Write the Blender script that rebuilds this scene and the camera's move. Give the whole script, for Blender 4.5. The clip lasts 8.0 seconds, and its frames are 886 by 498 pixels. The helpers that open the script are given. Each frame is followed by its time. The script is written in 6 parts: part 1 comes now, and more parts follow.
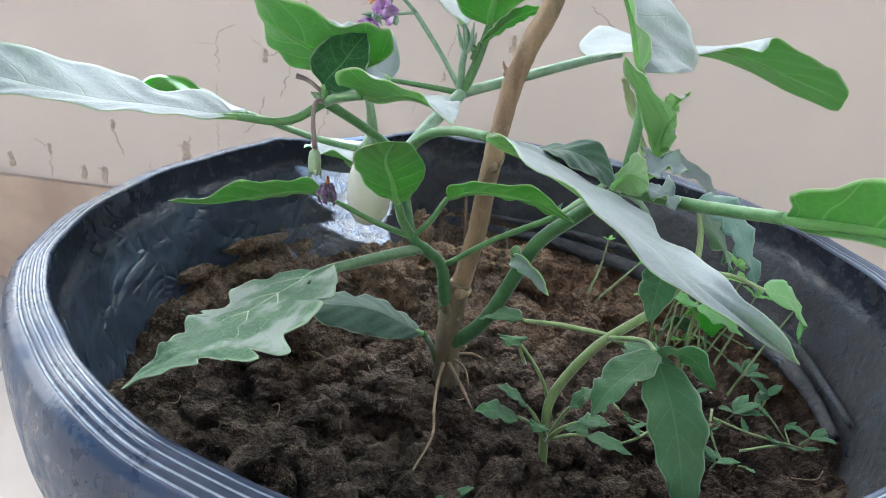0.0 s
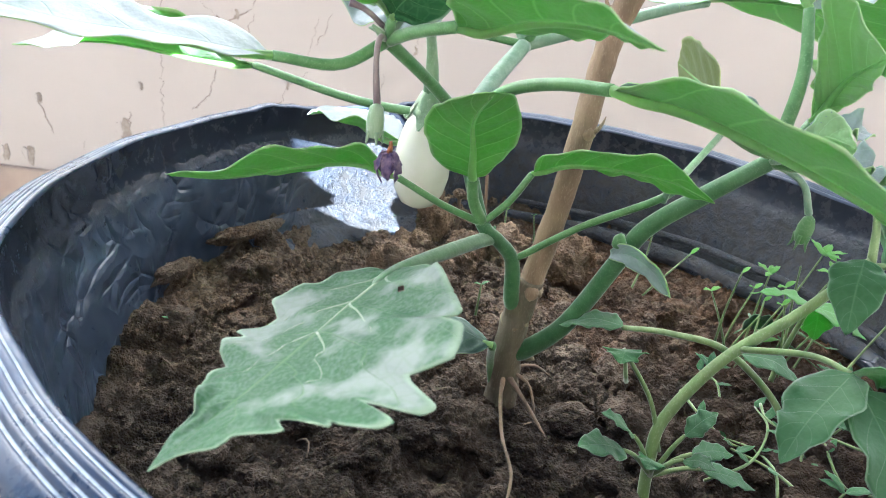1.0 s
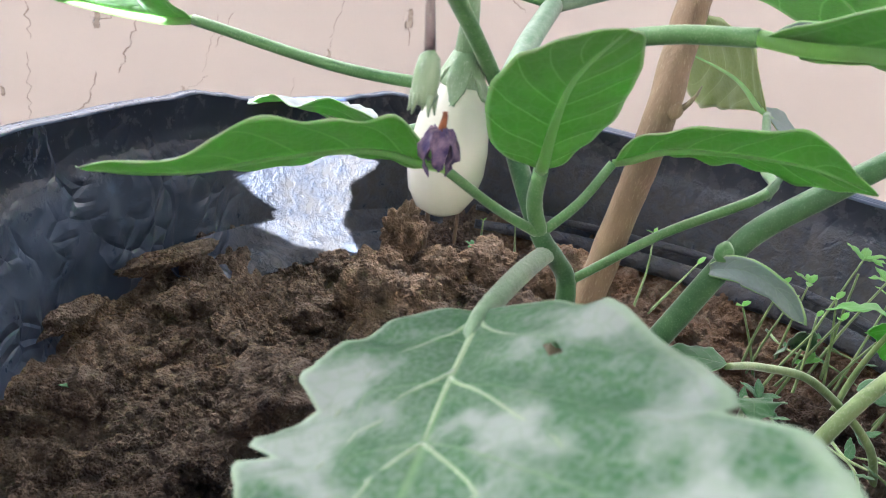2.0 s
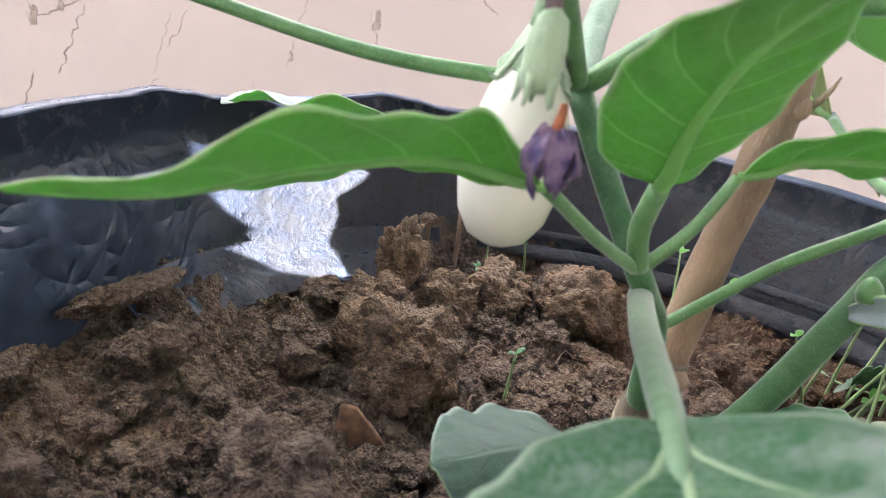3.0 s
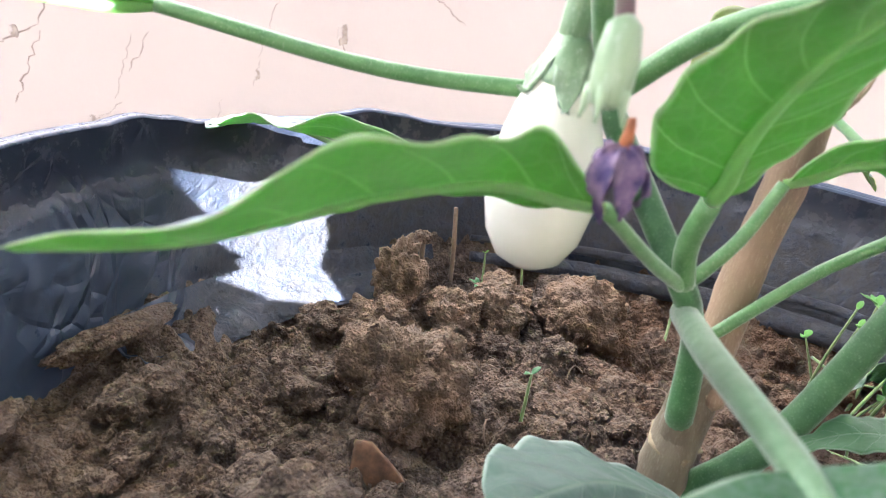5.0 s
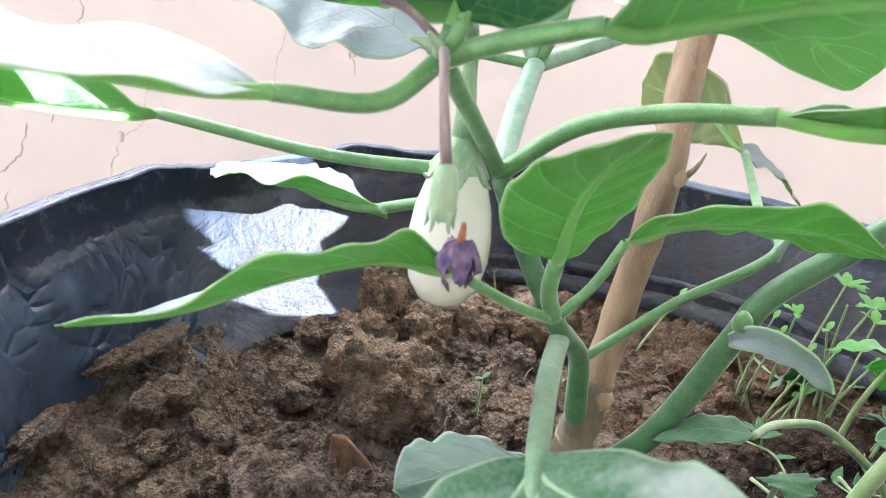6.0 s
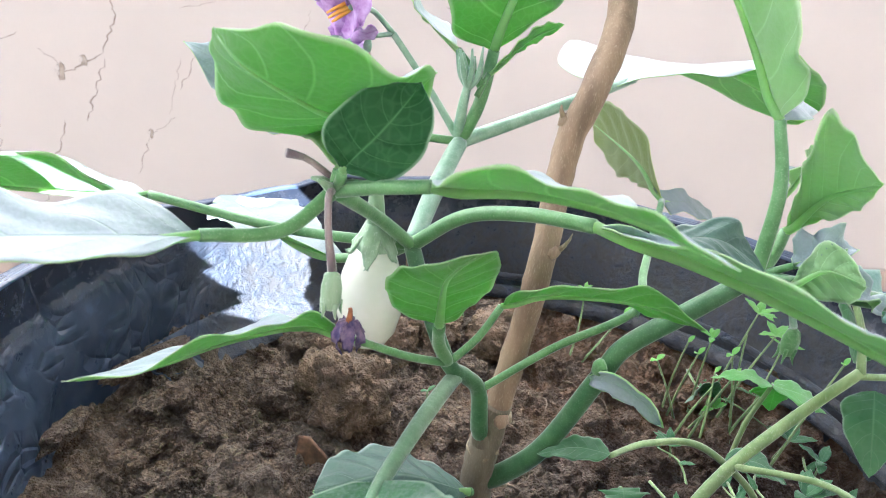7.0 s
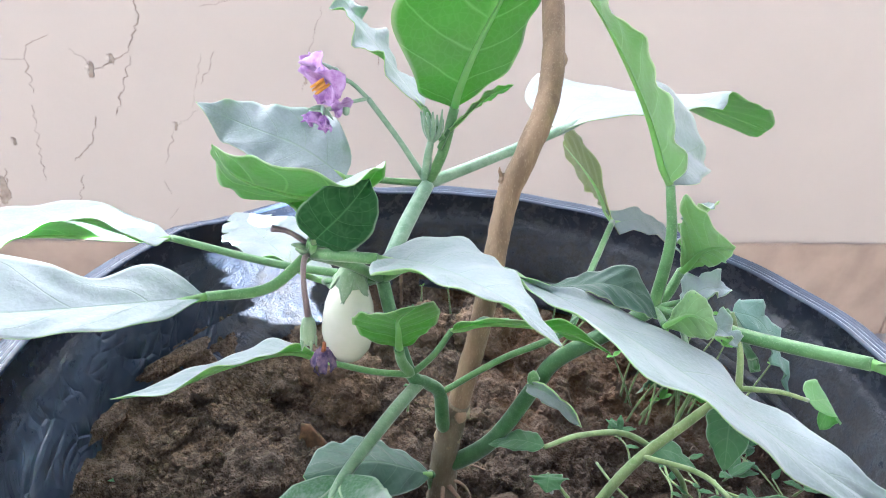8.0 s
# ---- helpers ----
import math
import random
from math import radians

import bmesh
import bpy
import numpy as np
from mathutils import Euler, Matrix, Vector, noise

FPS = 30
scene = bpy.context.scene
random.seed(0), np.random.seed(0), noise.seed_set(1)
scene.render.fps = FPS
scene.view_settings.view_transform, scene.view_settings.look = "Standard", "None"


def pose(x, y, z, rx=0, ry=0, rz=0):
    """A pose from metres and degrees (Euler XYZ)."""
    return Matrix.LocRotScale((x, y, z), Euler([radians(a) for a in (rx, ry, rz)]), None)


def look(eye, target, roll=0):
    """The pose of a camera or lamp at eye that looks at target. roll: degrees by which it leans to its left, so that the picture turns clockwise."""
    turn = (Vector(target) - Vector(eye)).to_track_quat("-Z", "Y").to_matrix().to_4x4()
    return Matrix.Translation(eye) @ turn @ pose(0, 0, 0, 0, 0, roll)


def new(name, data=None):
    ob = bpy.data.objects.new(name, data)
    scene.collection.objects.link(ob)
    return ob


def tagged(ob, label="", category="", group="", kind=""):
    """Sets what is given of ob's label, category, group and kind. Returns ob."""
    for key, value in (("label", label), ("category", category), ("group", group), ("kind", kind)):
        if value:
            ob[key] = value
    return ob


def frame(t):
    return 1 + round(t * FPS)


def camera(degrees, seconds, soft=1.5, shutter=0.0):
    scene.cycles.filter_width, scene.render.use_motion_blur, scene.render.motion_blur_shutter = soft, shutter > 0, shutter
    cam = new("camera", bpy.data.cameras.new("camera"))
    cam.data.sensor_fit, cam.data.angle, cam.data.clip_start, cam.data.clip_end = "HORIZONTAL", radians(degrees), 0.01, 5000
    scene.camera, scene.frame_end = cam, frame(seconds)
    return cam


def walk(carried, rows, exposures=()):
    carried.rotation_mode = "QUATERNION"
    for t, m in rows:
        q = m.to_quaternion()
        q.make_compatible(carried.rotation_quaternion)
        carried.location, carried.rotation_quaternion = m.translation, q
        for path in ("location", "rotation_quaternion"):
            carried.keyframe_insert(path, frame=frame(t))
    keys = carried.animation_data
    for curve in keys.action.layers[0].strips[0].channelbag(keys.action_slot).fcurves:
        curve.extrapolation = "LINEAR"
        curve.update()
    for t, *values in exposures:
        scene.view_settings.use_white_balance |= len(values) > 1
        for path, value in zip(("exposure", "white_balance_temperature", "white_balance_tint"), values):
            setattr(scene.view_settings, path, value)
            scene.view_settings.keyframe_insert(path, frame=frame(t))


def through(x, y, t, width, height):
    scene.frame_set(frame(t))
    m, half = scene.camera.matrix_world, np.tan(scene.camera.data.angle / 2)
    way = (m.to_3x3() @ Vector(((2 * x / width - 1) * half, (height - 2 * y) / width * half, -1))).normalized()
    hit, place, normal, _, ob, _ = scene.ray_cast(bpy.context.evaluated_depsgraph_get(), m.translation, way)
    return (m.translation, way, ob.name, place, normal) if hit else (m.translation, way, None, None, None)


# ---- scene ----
# an aubergine plant in a black tub on a terrace, filmed by a hand-held camera
cam = camera(67.8, 8.0, soft=1.0)
PATH = [
    (0, (0.001, 0.003, 0.218), (0.097, 1.809, -0.636), 6.5),
    (0.5, (-0.021, 0.024, 0.212), (0.16, 1.827, -0.635), 8.2),
    (0.6, (-0.02, 0.032, 0.206), (0.147, 1.832, -0.648), 7.9),
    (1, (-0.054, 0.076, 0.179), (0.233, 1.855, -0.688), 8.8),
    (1.2, (-0.072, 0.099, 0.167), (0.329, 1.874, -0.663), 9.9),
    (2.3, (-0.09, 0.174, 0.133), (0.538, 1.911, -0.634), 10.6),
    (2.5, (-0.094, 0.188, 0.129), (0.566, 1.916, -0.631), 10.8),
    (3, (-0.096, 0.211, 0.122), (0.631, 1.928, -0.602), 11.7),
    (3.5, (-0.094, 0.224, 0.117), (0.665, 1.934, -0.588), 11.8),
    (4, (-0.092, 0.231, 0.117), (0.702, 1.935, -0.565), 11.4),
    (4.2, (-0.094, 0.233, 0.116), (0.698, 1.938, -0.567), 10.8),
    (5.3, (-0.106, 0.215, 0.125), (0.7, 1.913, -0.557), 9.2),
    (5.5, (-0.106, 0.203, 0.133), (0.679, 1.909, -0.555), 9.1),
    (6, (-0.098, 0.181, 0.154), (0.636, 1.897, -0.563), 7.7),
    (6.5, (-0.081, 0.153, 0.179), (0.62, 1.869, -0.573), 7.6),
    (7, (-0.078, 0.134, 0.207), (0.561, 1.851, -0.596), 7.5),
    (7.5, (-0.077, 0.112, 0.236), (0.526, 1.824, -0.603), 7.0),
    (8, (-0.068, 0.091, 0.262), (0.494, 1.781, -0.648), 6.2),
]
EXPOSURES = [(0.0, 3.38, 5080, 8), (1.0, 3.9, 5100, 9), (2.5, 3.72, 5420, 19), (3.5, 4.05, 5340, 20), (5.5, 4.27, 5280, 18), (6.0, 4.18, 5220, 15), (6.5, 4.13, 5150, 13), (8.0, 3.85, 5060, 13)]
cam.data.dof.use_dof, cam.data.dof.focus_distance, cam.data.dof.aperture_fstop = True, 0.28, 26.0
walk(cam, [(t, look(eye, target, roll)) for t, eye, target, roll in PATH], EXPOSURES)

# ---- world and light ----
SUN_DIR = Vector((-0.539, -0.770, 0.410)).normalized()  # from the place towards the sun
world = bpy.data.worlds.new("sky")
world.use_nodes = True
scene.world = world
wn = world.node_tree.nodes
sky = wn.new("ShaderNodeTexSky")
sky.sky_type = "NISHITA"
sky.sun_disc = False
sky.sun_elevation = math.asin(SUN_DIR.z)
sky.sun_rotation = math.atan2(SUN_DIR.x, SUN_DIR.y)
sky.air_density, sky.dust_density = 1.0, 1.5
wn["Background"].inputs["Strength"].default_value = 0.0135
world.node_tree.links.new(sky.outputs[0], wn["Background"].inputs["Color"])
sun_data = bpy.data.lights.new("sun", "SUN")
sun_data.energy, sun_data.angle, sun_data.color = 5.0, radians(0.06), (1.0, 0.95, 0.86)
sun = new("sun", sun_data)
sun.matrix_world = look(SUN_DIR * 6, (0, 0, 0))

# ---- materials ----
def material(name):
    m = bpy.data.materials.new(name)
    m.use_nodes = True
    return m, m.node_tree.nodes, m.node_tree.links, m.node_tree.nodes["Principled BSDF"]


def noise_node(n, l, scale, detail=5.0, rough=0.55, vec=None, distort=0.0):
    t = n.new("ShaderNodeTexNoise")
    t.inputs["Scale"].default_value, t.inputs["Detail"].default_value = scale, detail
    t.inputs["Roughness"].default_value, t.inputs["Distortion"].default_value = rough, distort
    if vec is not None:
        l.new(vec, t.inputs["Vector"])
    return t


def ramp_node(n, l, fac, stops):
    r = n.new("ShaderNodeValToRGB")
    while len(r.color_ramp.elements) < len(stops):
        r.color_ramp.elements.new(0.5)
    for e, (p, c) in zip(r.color_ramp.elements, stops):
        e.position = p
        e.color = (c, c, c, 1) if isinstance(c, (int, float)) else (*c, 1)
    l.new(fac, r.inputs[0])
    return r


def mix_node(n, l, fac, a, b, blend="MIX"):
    m = n.new("ShaderNodeMix")
    m.data_type, m.blend_type = "RGBA", blend
    for socket, value in ((m.inputs[0], fac), (m.inputs[6], a), (m.inputs[7], b)):
        if isinstance(value, bpy.types.NodeSocket):
            l.new(value, socket)
        elif isinstance(value, (int, float)):
            socket.default_value = value
        else:
            socket.default_value = (*value, 1)
    return m.outputs[2]


def math_node(n, l, op, a, b=None, c=None):
    m = n.new("ShaderNodeMath")
    m.operation = op
    for i, value in enumerate((a, b, c)):
        if value is None:
            continue
        if isinstance(value, bpy.types.NodeSocket):
            l.new(value, m.inputs[i])
        else:
            m.inputs[i].default_value = value
    return m.outputs[0]


def bump_node(n, l, height, strength, distance, normal=None):
    b = n.new("ShaderNodeBump")
    b.inputs["Strength"].default_value, b.inputs["Distance"].default_value = strength, distance
    l.new(height, b.inputs["Height"])
    if normal is not None:
        l.new(normal, b.inputs["Normal"])
    return b.outputs[0]


def coords(n, which="Object"):
    return n.new("ShaderNodeTexCoord").outputs[which]


def leaf_material(name, dark, light, vein, through, gloss=0.5, glow=0.45, rib=0.035, blotch=0.36, blotch_at=0.5, sheen=0.25, spec=0.5):
    """A leaf with a pale midrib and side veins that arch towards the tip, laid out by the leaf's own UV."""
    m, n, l, p = material(name)
    uv = n.new("ShaderNodeUVMap")
    sep = n.new("ShaderNodeSeparateXYZ")
    l.new(uv.outputs[0], sep.inputs[0])
    u, v = sep.outputs[0], sep.outputs[1]
    av = math_node(n, l, "ABSOLUTE", math_node(n, l, "SUBTRACT", math_node(n, l, "MULTIPLY", v, 2.0), 1.0))
    wob = noise_node(n, l, 60, 2, vec=coords(n))
    curve = math_node(n, l, "SUBTRACT", u, math_node(n, l, "MULTIPLY", math_node(n, l, "POWER", av, 1.25), 0.2))
    curve = math_node(n, l, "ADD", curve, math_node(n, l, "MULTIPLY", wob.outputs[0], 0.03))
    side = math_node(n, l, "PINGPONG", math_node(n, l, "MULTIPLY", curve, 6.5), 0.5)
    width = math_node(n, l, "SUBTRACT", rib * 1.25, math_node(n, l, "MULTIPLY", av, rib * 0.7))
    side_line = math_node(n, l, "SUBTRACT", 1.0, math_node(n, l, "MINIMUM", math_node(n, l, "DIVIDE", side, width), 1.0))
    mid_line = math_node(n, l, "SUBTRACT", 1.0, math_node(n, l, "MINIMUM", math_node(n, l, "DIVIDE", av, rib * 1.5), 1.0))
    lines = math_node(n, l, "MAXIMUM", math_node(n, l, "MULTIPLY", side_line, 0.85), mid_line)
    big = noise_node(n, l, 45, 4, vec=coords(n))
    fine = noise_node(n, l, 900, 3, vec=coords(n))
    net = n.new("ShaderNodeTexVoronoi")
    net.feature = "DISTANCE_TO_EDGE"
    net.inputs["Scale"].default_value = 260
    l.new(coords(n), net.inputs["Vector"])
    netl = ramp_node(n, l, net.outputs[0], [(0.0, 1.0), (0.12, 0.0)])
    base = mix_node(n, l, ramp_node(n, l, big.outputs[0], [(blotch_at - blotch / 2, 0.0), (blotch_at + blotch / 2, 1.0)]).outputs[0], dark, light)
    base = mix_node(n, l, math_node(n, l, "MULTIPLY", netl.outputs[0], 0.22), base, vein)
    base = mix_node(n, l, math_node(n, l, "MULTIPLY", ramp_node(n, l, fine.outputs[0], [(0.42, 0.0), (0.62, 1.0)]).outputs[0], 0.32), base, light)
    base = mix_node(n, l, math_node(n, l, "MULTIPLY", lines, 0.9), base, vein)
    # rim light along the leaf's edge, painted as a pale margin
    margin = ramp_node(n, l, av, [(0.93, 0.0), (0.98, 0.75)])
    base = mix_node(n, l, margin.outputs[0], base, tuple(min(0.7, 0.2 + q * 1.1) for q in vein))
    l.new(base, p.inputs["Base Color"])
    l.new(math_node(n, l, "ADD", gloss - 0.12, math_node(n, l, "MULTIPLY", big.outputs[0], 0.28)), p.inputs["Roughness"])
    p.inputs["Sheen Weight"].default_value = sheen
    p.inputs["Specular IOR Level"].default_value = spec
    p.inputs["Sheen Roughness"].default_value = 0.5
    height = math_node(n, l, "ADD", math_node(n, l, "MULTIPLY", lines, -0.15), math_node(n, l, "MULTIPLY", big.outputs[0], 0.5))
    height = math_node(n, l, "ADD", height, math_node(n, l, "MULTIPLY_ADD", net.outputs[0], 0.22, math_node(n, l, "MULTIPLY", fine.outputs[0], 0.12)))
    l.new(bump_node(n, l, height, 0.75, 0.0014), p.inputs["Normal"])
    tr = n.new("ShaderNodeBsdfTranslucent")
    tcol = mix_node(n, l, math_node(n, l, "MULTIPLY", lines, 0.5), through, tuple(min(1.0, c * 1.3) for c in through))
    l.new(tcol, tr.inputs[0])
    mixs = n.new("ShaderNodeMixShader")
    mixs.inputs[0].default_value = glow
    l.new(p.outputs[0], mixs.inputs[1])
    l.new(tr.outputs[0], mixs.inputs[2])
    l.new(mixs.outputs[0], n["Material Output"].inputs[0])
    return m


def stem_material(name, dark, light, hair, rough=0.5, stretch=(1, 1, 0.25), bump=0.0006, scale=160, glow=0.0):
    m, n, l, p = material(name)
    mp = n.new("ShaderNodeMapping")
    mp.inputs["Scale"].default_value = stretch
    l.new(coords(n), mp.inputs[0])
    a = noise_node(n, l, scale, 5, vec=mp.outputs[0])
    b = noise_node(n, l, 1800, 3, vec=mp.outputs[0])
    base = mix_node(n, l, ramp_node(n, l, a.outputs[0], [(0.35, 0.0), (0.65, 1.0)]).outputs[0], dark, light)
    base = mix_node(n, l, ramp_node(n, l, b.outputs[0], [(0.55, 0.0), (0.75, 0.6)]).outputs[0], base, hair)
    l.new(base, p.inputs["Base Color"])
    p.inputs["Roughness"].default_value = rough
    p.inputs["Sheen Weight"].default_value = 0.5 if rough < 0.7 else 0.05
    p.inputs["Sheen Roughness"].default_value = 0.35
    p.inputs["Subsurface Weight"].default_value = 0.0
    h = math_node(n, l, "ADD", a.outputs[0], math_node(n, l, "MULTIPLY", b.outputs[0], 0.3))
    l.new(bump_node(n, l, h, 0.6, bump), p.inputs["Normal"])
    if glow:
        tr, mixs = n.new("ShaderNodeBsdfTranslucent"), n.new("ShaderNodeMixShader")
        tr.inputs[0].default_value = (0.62, 0.95, 0.35, 1)
        mixs.inputs[0].default_value = glow
        l.new(p.outputs[0], mixs.inputs[1])
        l.new(tr.outputs[0], mixs.inputs[2])
        l.new(mixs.outputs[0], n["Material Output"].inputs[0])
    return m


# grey-green upper side, its base colour paled and blued to carry sky sheen
LEAF_TOP = leaf_material("leaf_top_sheen", (0.150, 0.195, 0.202), (0.300, 0.348, 0.375), (0.20, 0.26, 0.235), (0.24, 0.55, 0.06), gloss=0.47, glow=0.22, rib=0.025, sheen=0.22)
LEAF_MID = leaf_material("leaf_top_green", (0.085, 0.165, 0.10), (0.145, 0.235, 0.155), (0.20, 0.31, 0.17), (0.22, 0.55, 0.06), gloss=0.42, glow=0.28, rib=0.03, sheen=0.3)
LEAF_UNDER = leaf_material("leaf_under", (0.08, 0.19, 0.045), (0.125, 0.255, 0.075), (0.40, 0.54, 0.27), (0.28, 0.68, 0.07), gloss=0.55, glow=0.5, rib=0.055)
LEAF_YOUNG = leaf_material("young_leaf_under", (0.22, 0.35, 0.15), (0.30, 0.44, 0.22), (0.44, 0.56, 0.33), (0.46, 0.80, 0.22), gloss=0.55, glow=0.5, rib=0.04, sheen=0.5)
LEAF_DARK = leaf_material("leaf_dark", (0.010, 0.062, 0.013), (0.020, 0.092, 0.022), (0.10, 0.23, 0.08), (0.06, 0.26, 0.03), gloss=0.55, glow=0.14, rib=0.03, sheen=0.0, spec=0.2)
LEAF_DRY = leaf_material("leaf_sickly", (0.036, 0.108, 0.045), (0.260, 0.300, 0.265), (0.13, 0.22, 0.10), (0.22, 0.46, 0.12), gloss=0.5, glow=0.2, rib=0.02, blotch=0.10, blotch_at=0.55, sheen=0.02, spec=0.2)
LEAF_TEAL = leaf_material("leaf_blue_green", (0.030, 0.078, 0.055), (0.055, 0.115, 0.085), (0.10, 0.17, 0.11), (0.12, 0.32, 0.05), gloss=0.5, glow=0.2, rib=0.03, sheen=0.15)
LEAF_OLIVE = leaf_material("leaf_olive", (0.12, 0.16, 0.06), (0.20, 0.24, 0.10), (0.34, 0.36, 0.2), (0.50, 0.62, 0.12), gloss=0.6, glow=0.4)
WEED_LEAF = leaf_material("weed_leaf", (0.030, 0.105, 0.036), (0.062, 0.170, 0.066), (0.12, 0.24, 0.10), (0.16, 0.50, 0.08), gloss=0.5, glow=0.3)
WEED_TEAL = leaf_material("weed_leaf_teal", (0.055, 0.155, 0.115), (0.13, 0.26, 0.22), (0.06, 0.16, 0.11), (0.16, 0.50, 0.12), gloss=0.5, glow=0.3)
WEED_BRIGHT = leaf_material("weed_leaf_bright", (0.12, 0.34, 0.05), (0.2, 0.45, 0.09), (0.3, 0.5, 0.16), (0.35, 0.8, 0.1), gloss=0.5, glow=0.45)
WEED_GREEN = leaf_material("weed_leaf_green", (0.075, 0.24, 0.045), (0.13, 0.33, 0.075), (0.2, 0.4, 0.12), (0.25, 0.7, 0.08), gloss=0.5, glow=0.4)
STEM = stem_material("green_stem", (0.038, 0.12, 0.035), (0.068, 0.172, 0.058), (0.19, 0.31, 0.17), stretch=(1, 1, 1))
STEM_PALE = stem_material("pale_downy_stem", (0.16, 0.29, 0.17), (0.27, 0.40, 0.27), (0.45, 0.54, 0.44), stretch=(1, 1, 1))
PETIOLE = stem_material("petiole_green", (0.065, 0.175, 0.045), (0.115, 0.25, 0.082), (0.26, 0.39, 0.21), stretch=(1, 1, 1))
BARK = stem_material("brown_bark", (0.17, 0.118, 0.070), (0.31, 0.222, 0.135), (0.42, 0.33, 0.22), rough=0.75, bump=0.0012, scale=120)
BARK_GREY = stem_material("grey_green_bark", (0.105, 0.085, 0.052), (0.19, 0.165, 0.105), (0.28, 0.255, 0.18), rough=0.8, bump=0.0012, scale=120)
PURPLE_STALK = stem_material("purplish_stalk", (0.14, 0.10, 0.11), (0.25, 0.2, 0.18), (0.35, 0.36, 0.3))
WEED_STEM = stem_material("weed_stem", (0.16, 0.25, 0.08), (0.26, 0.36, 0.14), (0.42, 0.48, 0.3))
VEIN_TOP = stem_material("pale_leaf_vein", (0.16, 0.25, 0.115), (0.225, 0.32, 0.165), (0.30, 0.38, 0.24), stretch=(1, 1, 1))
PETIOLE_DULL = stem_material("dull_petiole", (0.095, 0.185, 0.085), (0.15, 0.25, 0.135), (0.28, 0.37, 0.25), stretch=(1, 1, 1))
RIB = stem_material("pale_leaf_rib", (0.16, 0.30, 0.11), (0.25, 0.40, 0.18), (0.36, 0.48, 0.28), glow=0.55)
SCAR = stem_material("leaf_scar", (0.20, 0.16, 0.09), (0.38, 0.32, 0.2), (0.5, 0.44, 0.32), rough=0.8, bump=0.001)
ROOT = stem_material("dry_root", (0.16, 0.11, 0.07), (0.3, 0.22, 0.15), (0.4, 0.33, 0.25), rough=0.85)


def soil_material(name, dry=0.0):
    m, n, l, p = material(name)
    c = n.new("ShaderNodeNewGeometry").outputs["Position"]
    big = noise_node(n, l, 26, 5, vec=c)
    mid = noise_node(n, l, 130, 8, 0.65, vec=c)
    fine = noise_node(n, l, 900, 6, 0.7, vec=c)
    grit, small = n.new("ShaderNodeTexVoronoi"), n.new("ShaderNodeTexVoronoi")
    for t, s in ((grit, 360), (small, 900)):
        t.inputs["Scale"].default_value = s
        l.new(c, t.inputs["Vector"])
    base = mix_node(n, l, ramp_node(n, l, big.outputs[0], [(0.38, 0.0), (0.62, 1.0)]).outputs[0], (0.150, 0.110, 0.076), (0.205, 0.136, 0.080))
    # lit tan tops and shaded crevices put into the colour by height
    base = mix_node(n, l, ramp_node(n, l, mid.outputs[0], [(0.47, 0.0), (0.66, 0.8)]).outputs[0], base, (0.33, 0.245, 0.165))
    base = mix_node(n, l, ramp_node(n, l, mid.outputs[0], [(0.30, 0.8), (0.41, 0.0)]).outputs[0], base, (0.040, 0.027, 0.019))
    base = mix_node(n, l, ramp_node(n, l, fine.outputs[0], [(0.52, 0.0), (0.68, 0.55)]).outputs[0], base, (0.38, 0.29, 0.20))
    # gaps between grains painted dark, as shade would fall in them
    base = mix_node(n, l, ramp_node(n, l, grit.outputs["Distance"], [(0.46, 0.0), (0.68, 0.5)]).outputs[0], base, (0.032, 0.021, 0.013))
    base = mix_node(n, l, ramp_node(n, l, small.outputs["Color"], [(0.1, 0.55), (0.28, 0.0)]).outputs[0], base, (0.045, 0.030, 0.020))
    base = mix_node(n, l, ramp_node(n, l, grit.outputs["Color"], [(0.92, 0.0), (0.95, 0.5)]).outputs[0], base, (0.36, 0.28, 0.2))
    if dry:
        base = mix_node(n, l, ramp_node(n, l, mid.outputs[0], [(0.36, 0.15), (0.55, dry)]).outputs[0], base, (0.40, 0.275, 0.165))
    # front soil darkened in colour for the shade there, beside its moisture
    front_noise = noise_node(n, l, 9, 6, 0.6, vec=c)
    sep = n.new("ShaderNodeSeparateXYZ")
    l.new(c, sep.inputs[0])
    damp_shade = math_node(n, l, "ADD", math_node(n, l, "MULTIPLY", sep.outputs[1], -8.0), math_node(n, l, "MULTIPLY", front_noise.outputs[0], 1.6))
    damp_shade = ramp_node(n, l, math_node(n, l, "ADD", damp_shade, 2.65), [(0.35, 0.0), (0.85, 1.0)]).outputs[0]
    clay = ramp_node(n, l, math_node(n, l, "MULTIPLY_ADD", sep.outputs[0], 4.0, math_node(n, l, "MULTIPLY", big.outputs[0], 0.9)), [(0.75, 0.0), (1.15, 0.65)])
    base = mix_node(n, l, clay.outputs[0], base, (0.165, 0.085, 0.036))
    base = mix_node(n, l, math_node(n, l, "MULTIPLY", damp_shade, 0.70), base, (0.020, 0.0135, 0.009))
    lump = noise_node(n, l, 48, 5, 0.6, vec=c)
    mud = ramp_node(n, l, lump.outputs[0], [(0.47, 0.0), (0.60, 1.0)]).outputs[0]
    base = mix_node(n, l, math_node(n, l, "MULTIPLY", mud, 0.45), base, (0.215, 0.160, 0.112))
    # hollows between lumps get painted shade too
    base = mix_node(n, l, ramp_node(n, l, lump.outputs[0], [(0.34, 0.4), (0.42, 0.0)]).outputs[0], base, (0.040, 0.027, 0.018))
    l.new(base, p.inputs["Base Color"])
    l.new(math_node(n, l, "SUBTRACT", 0.86, math_node(n, l, "MULTIPLY", mud, 0.28)), p.inputs["Roughness"])
    p.inputs["Specular IOR Level"].default_value = 0.3
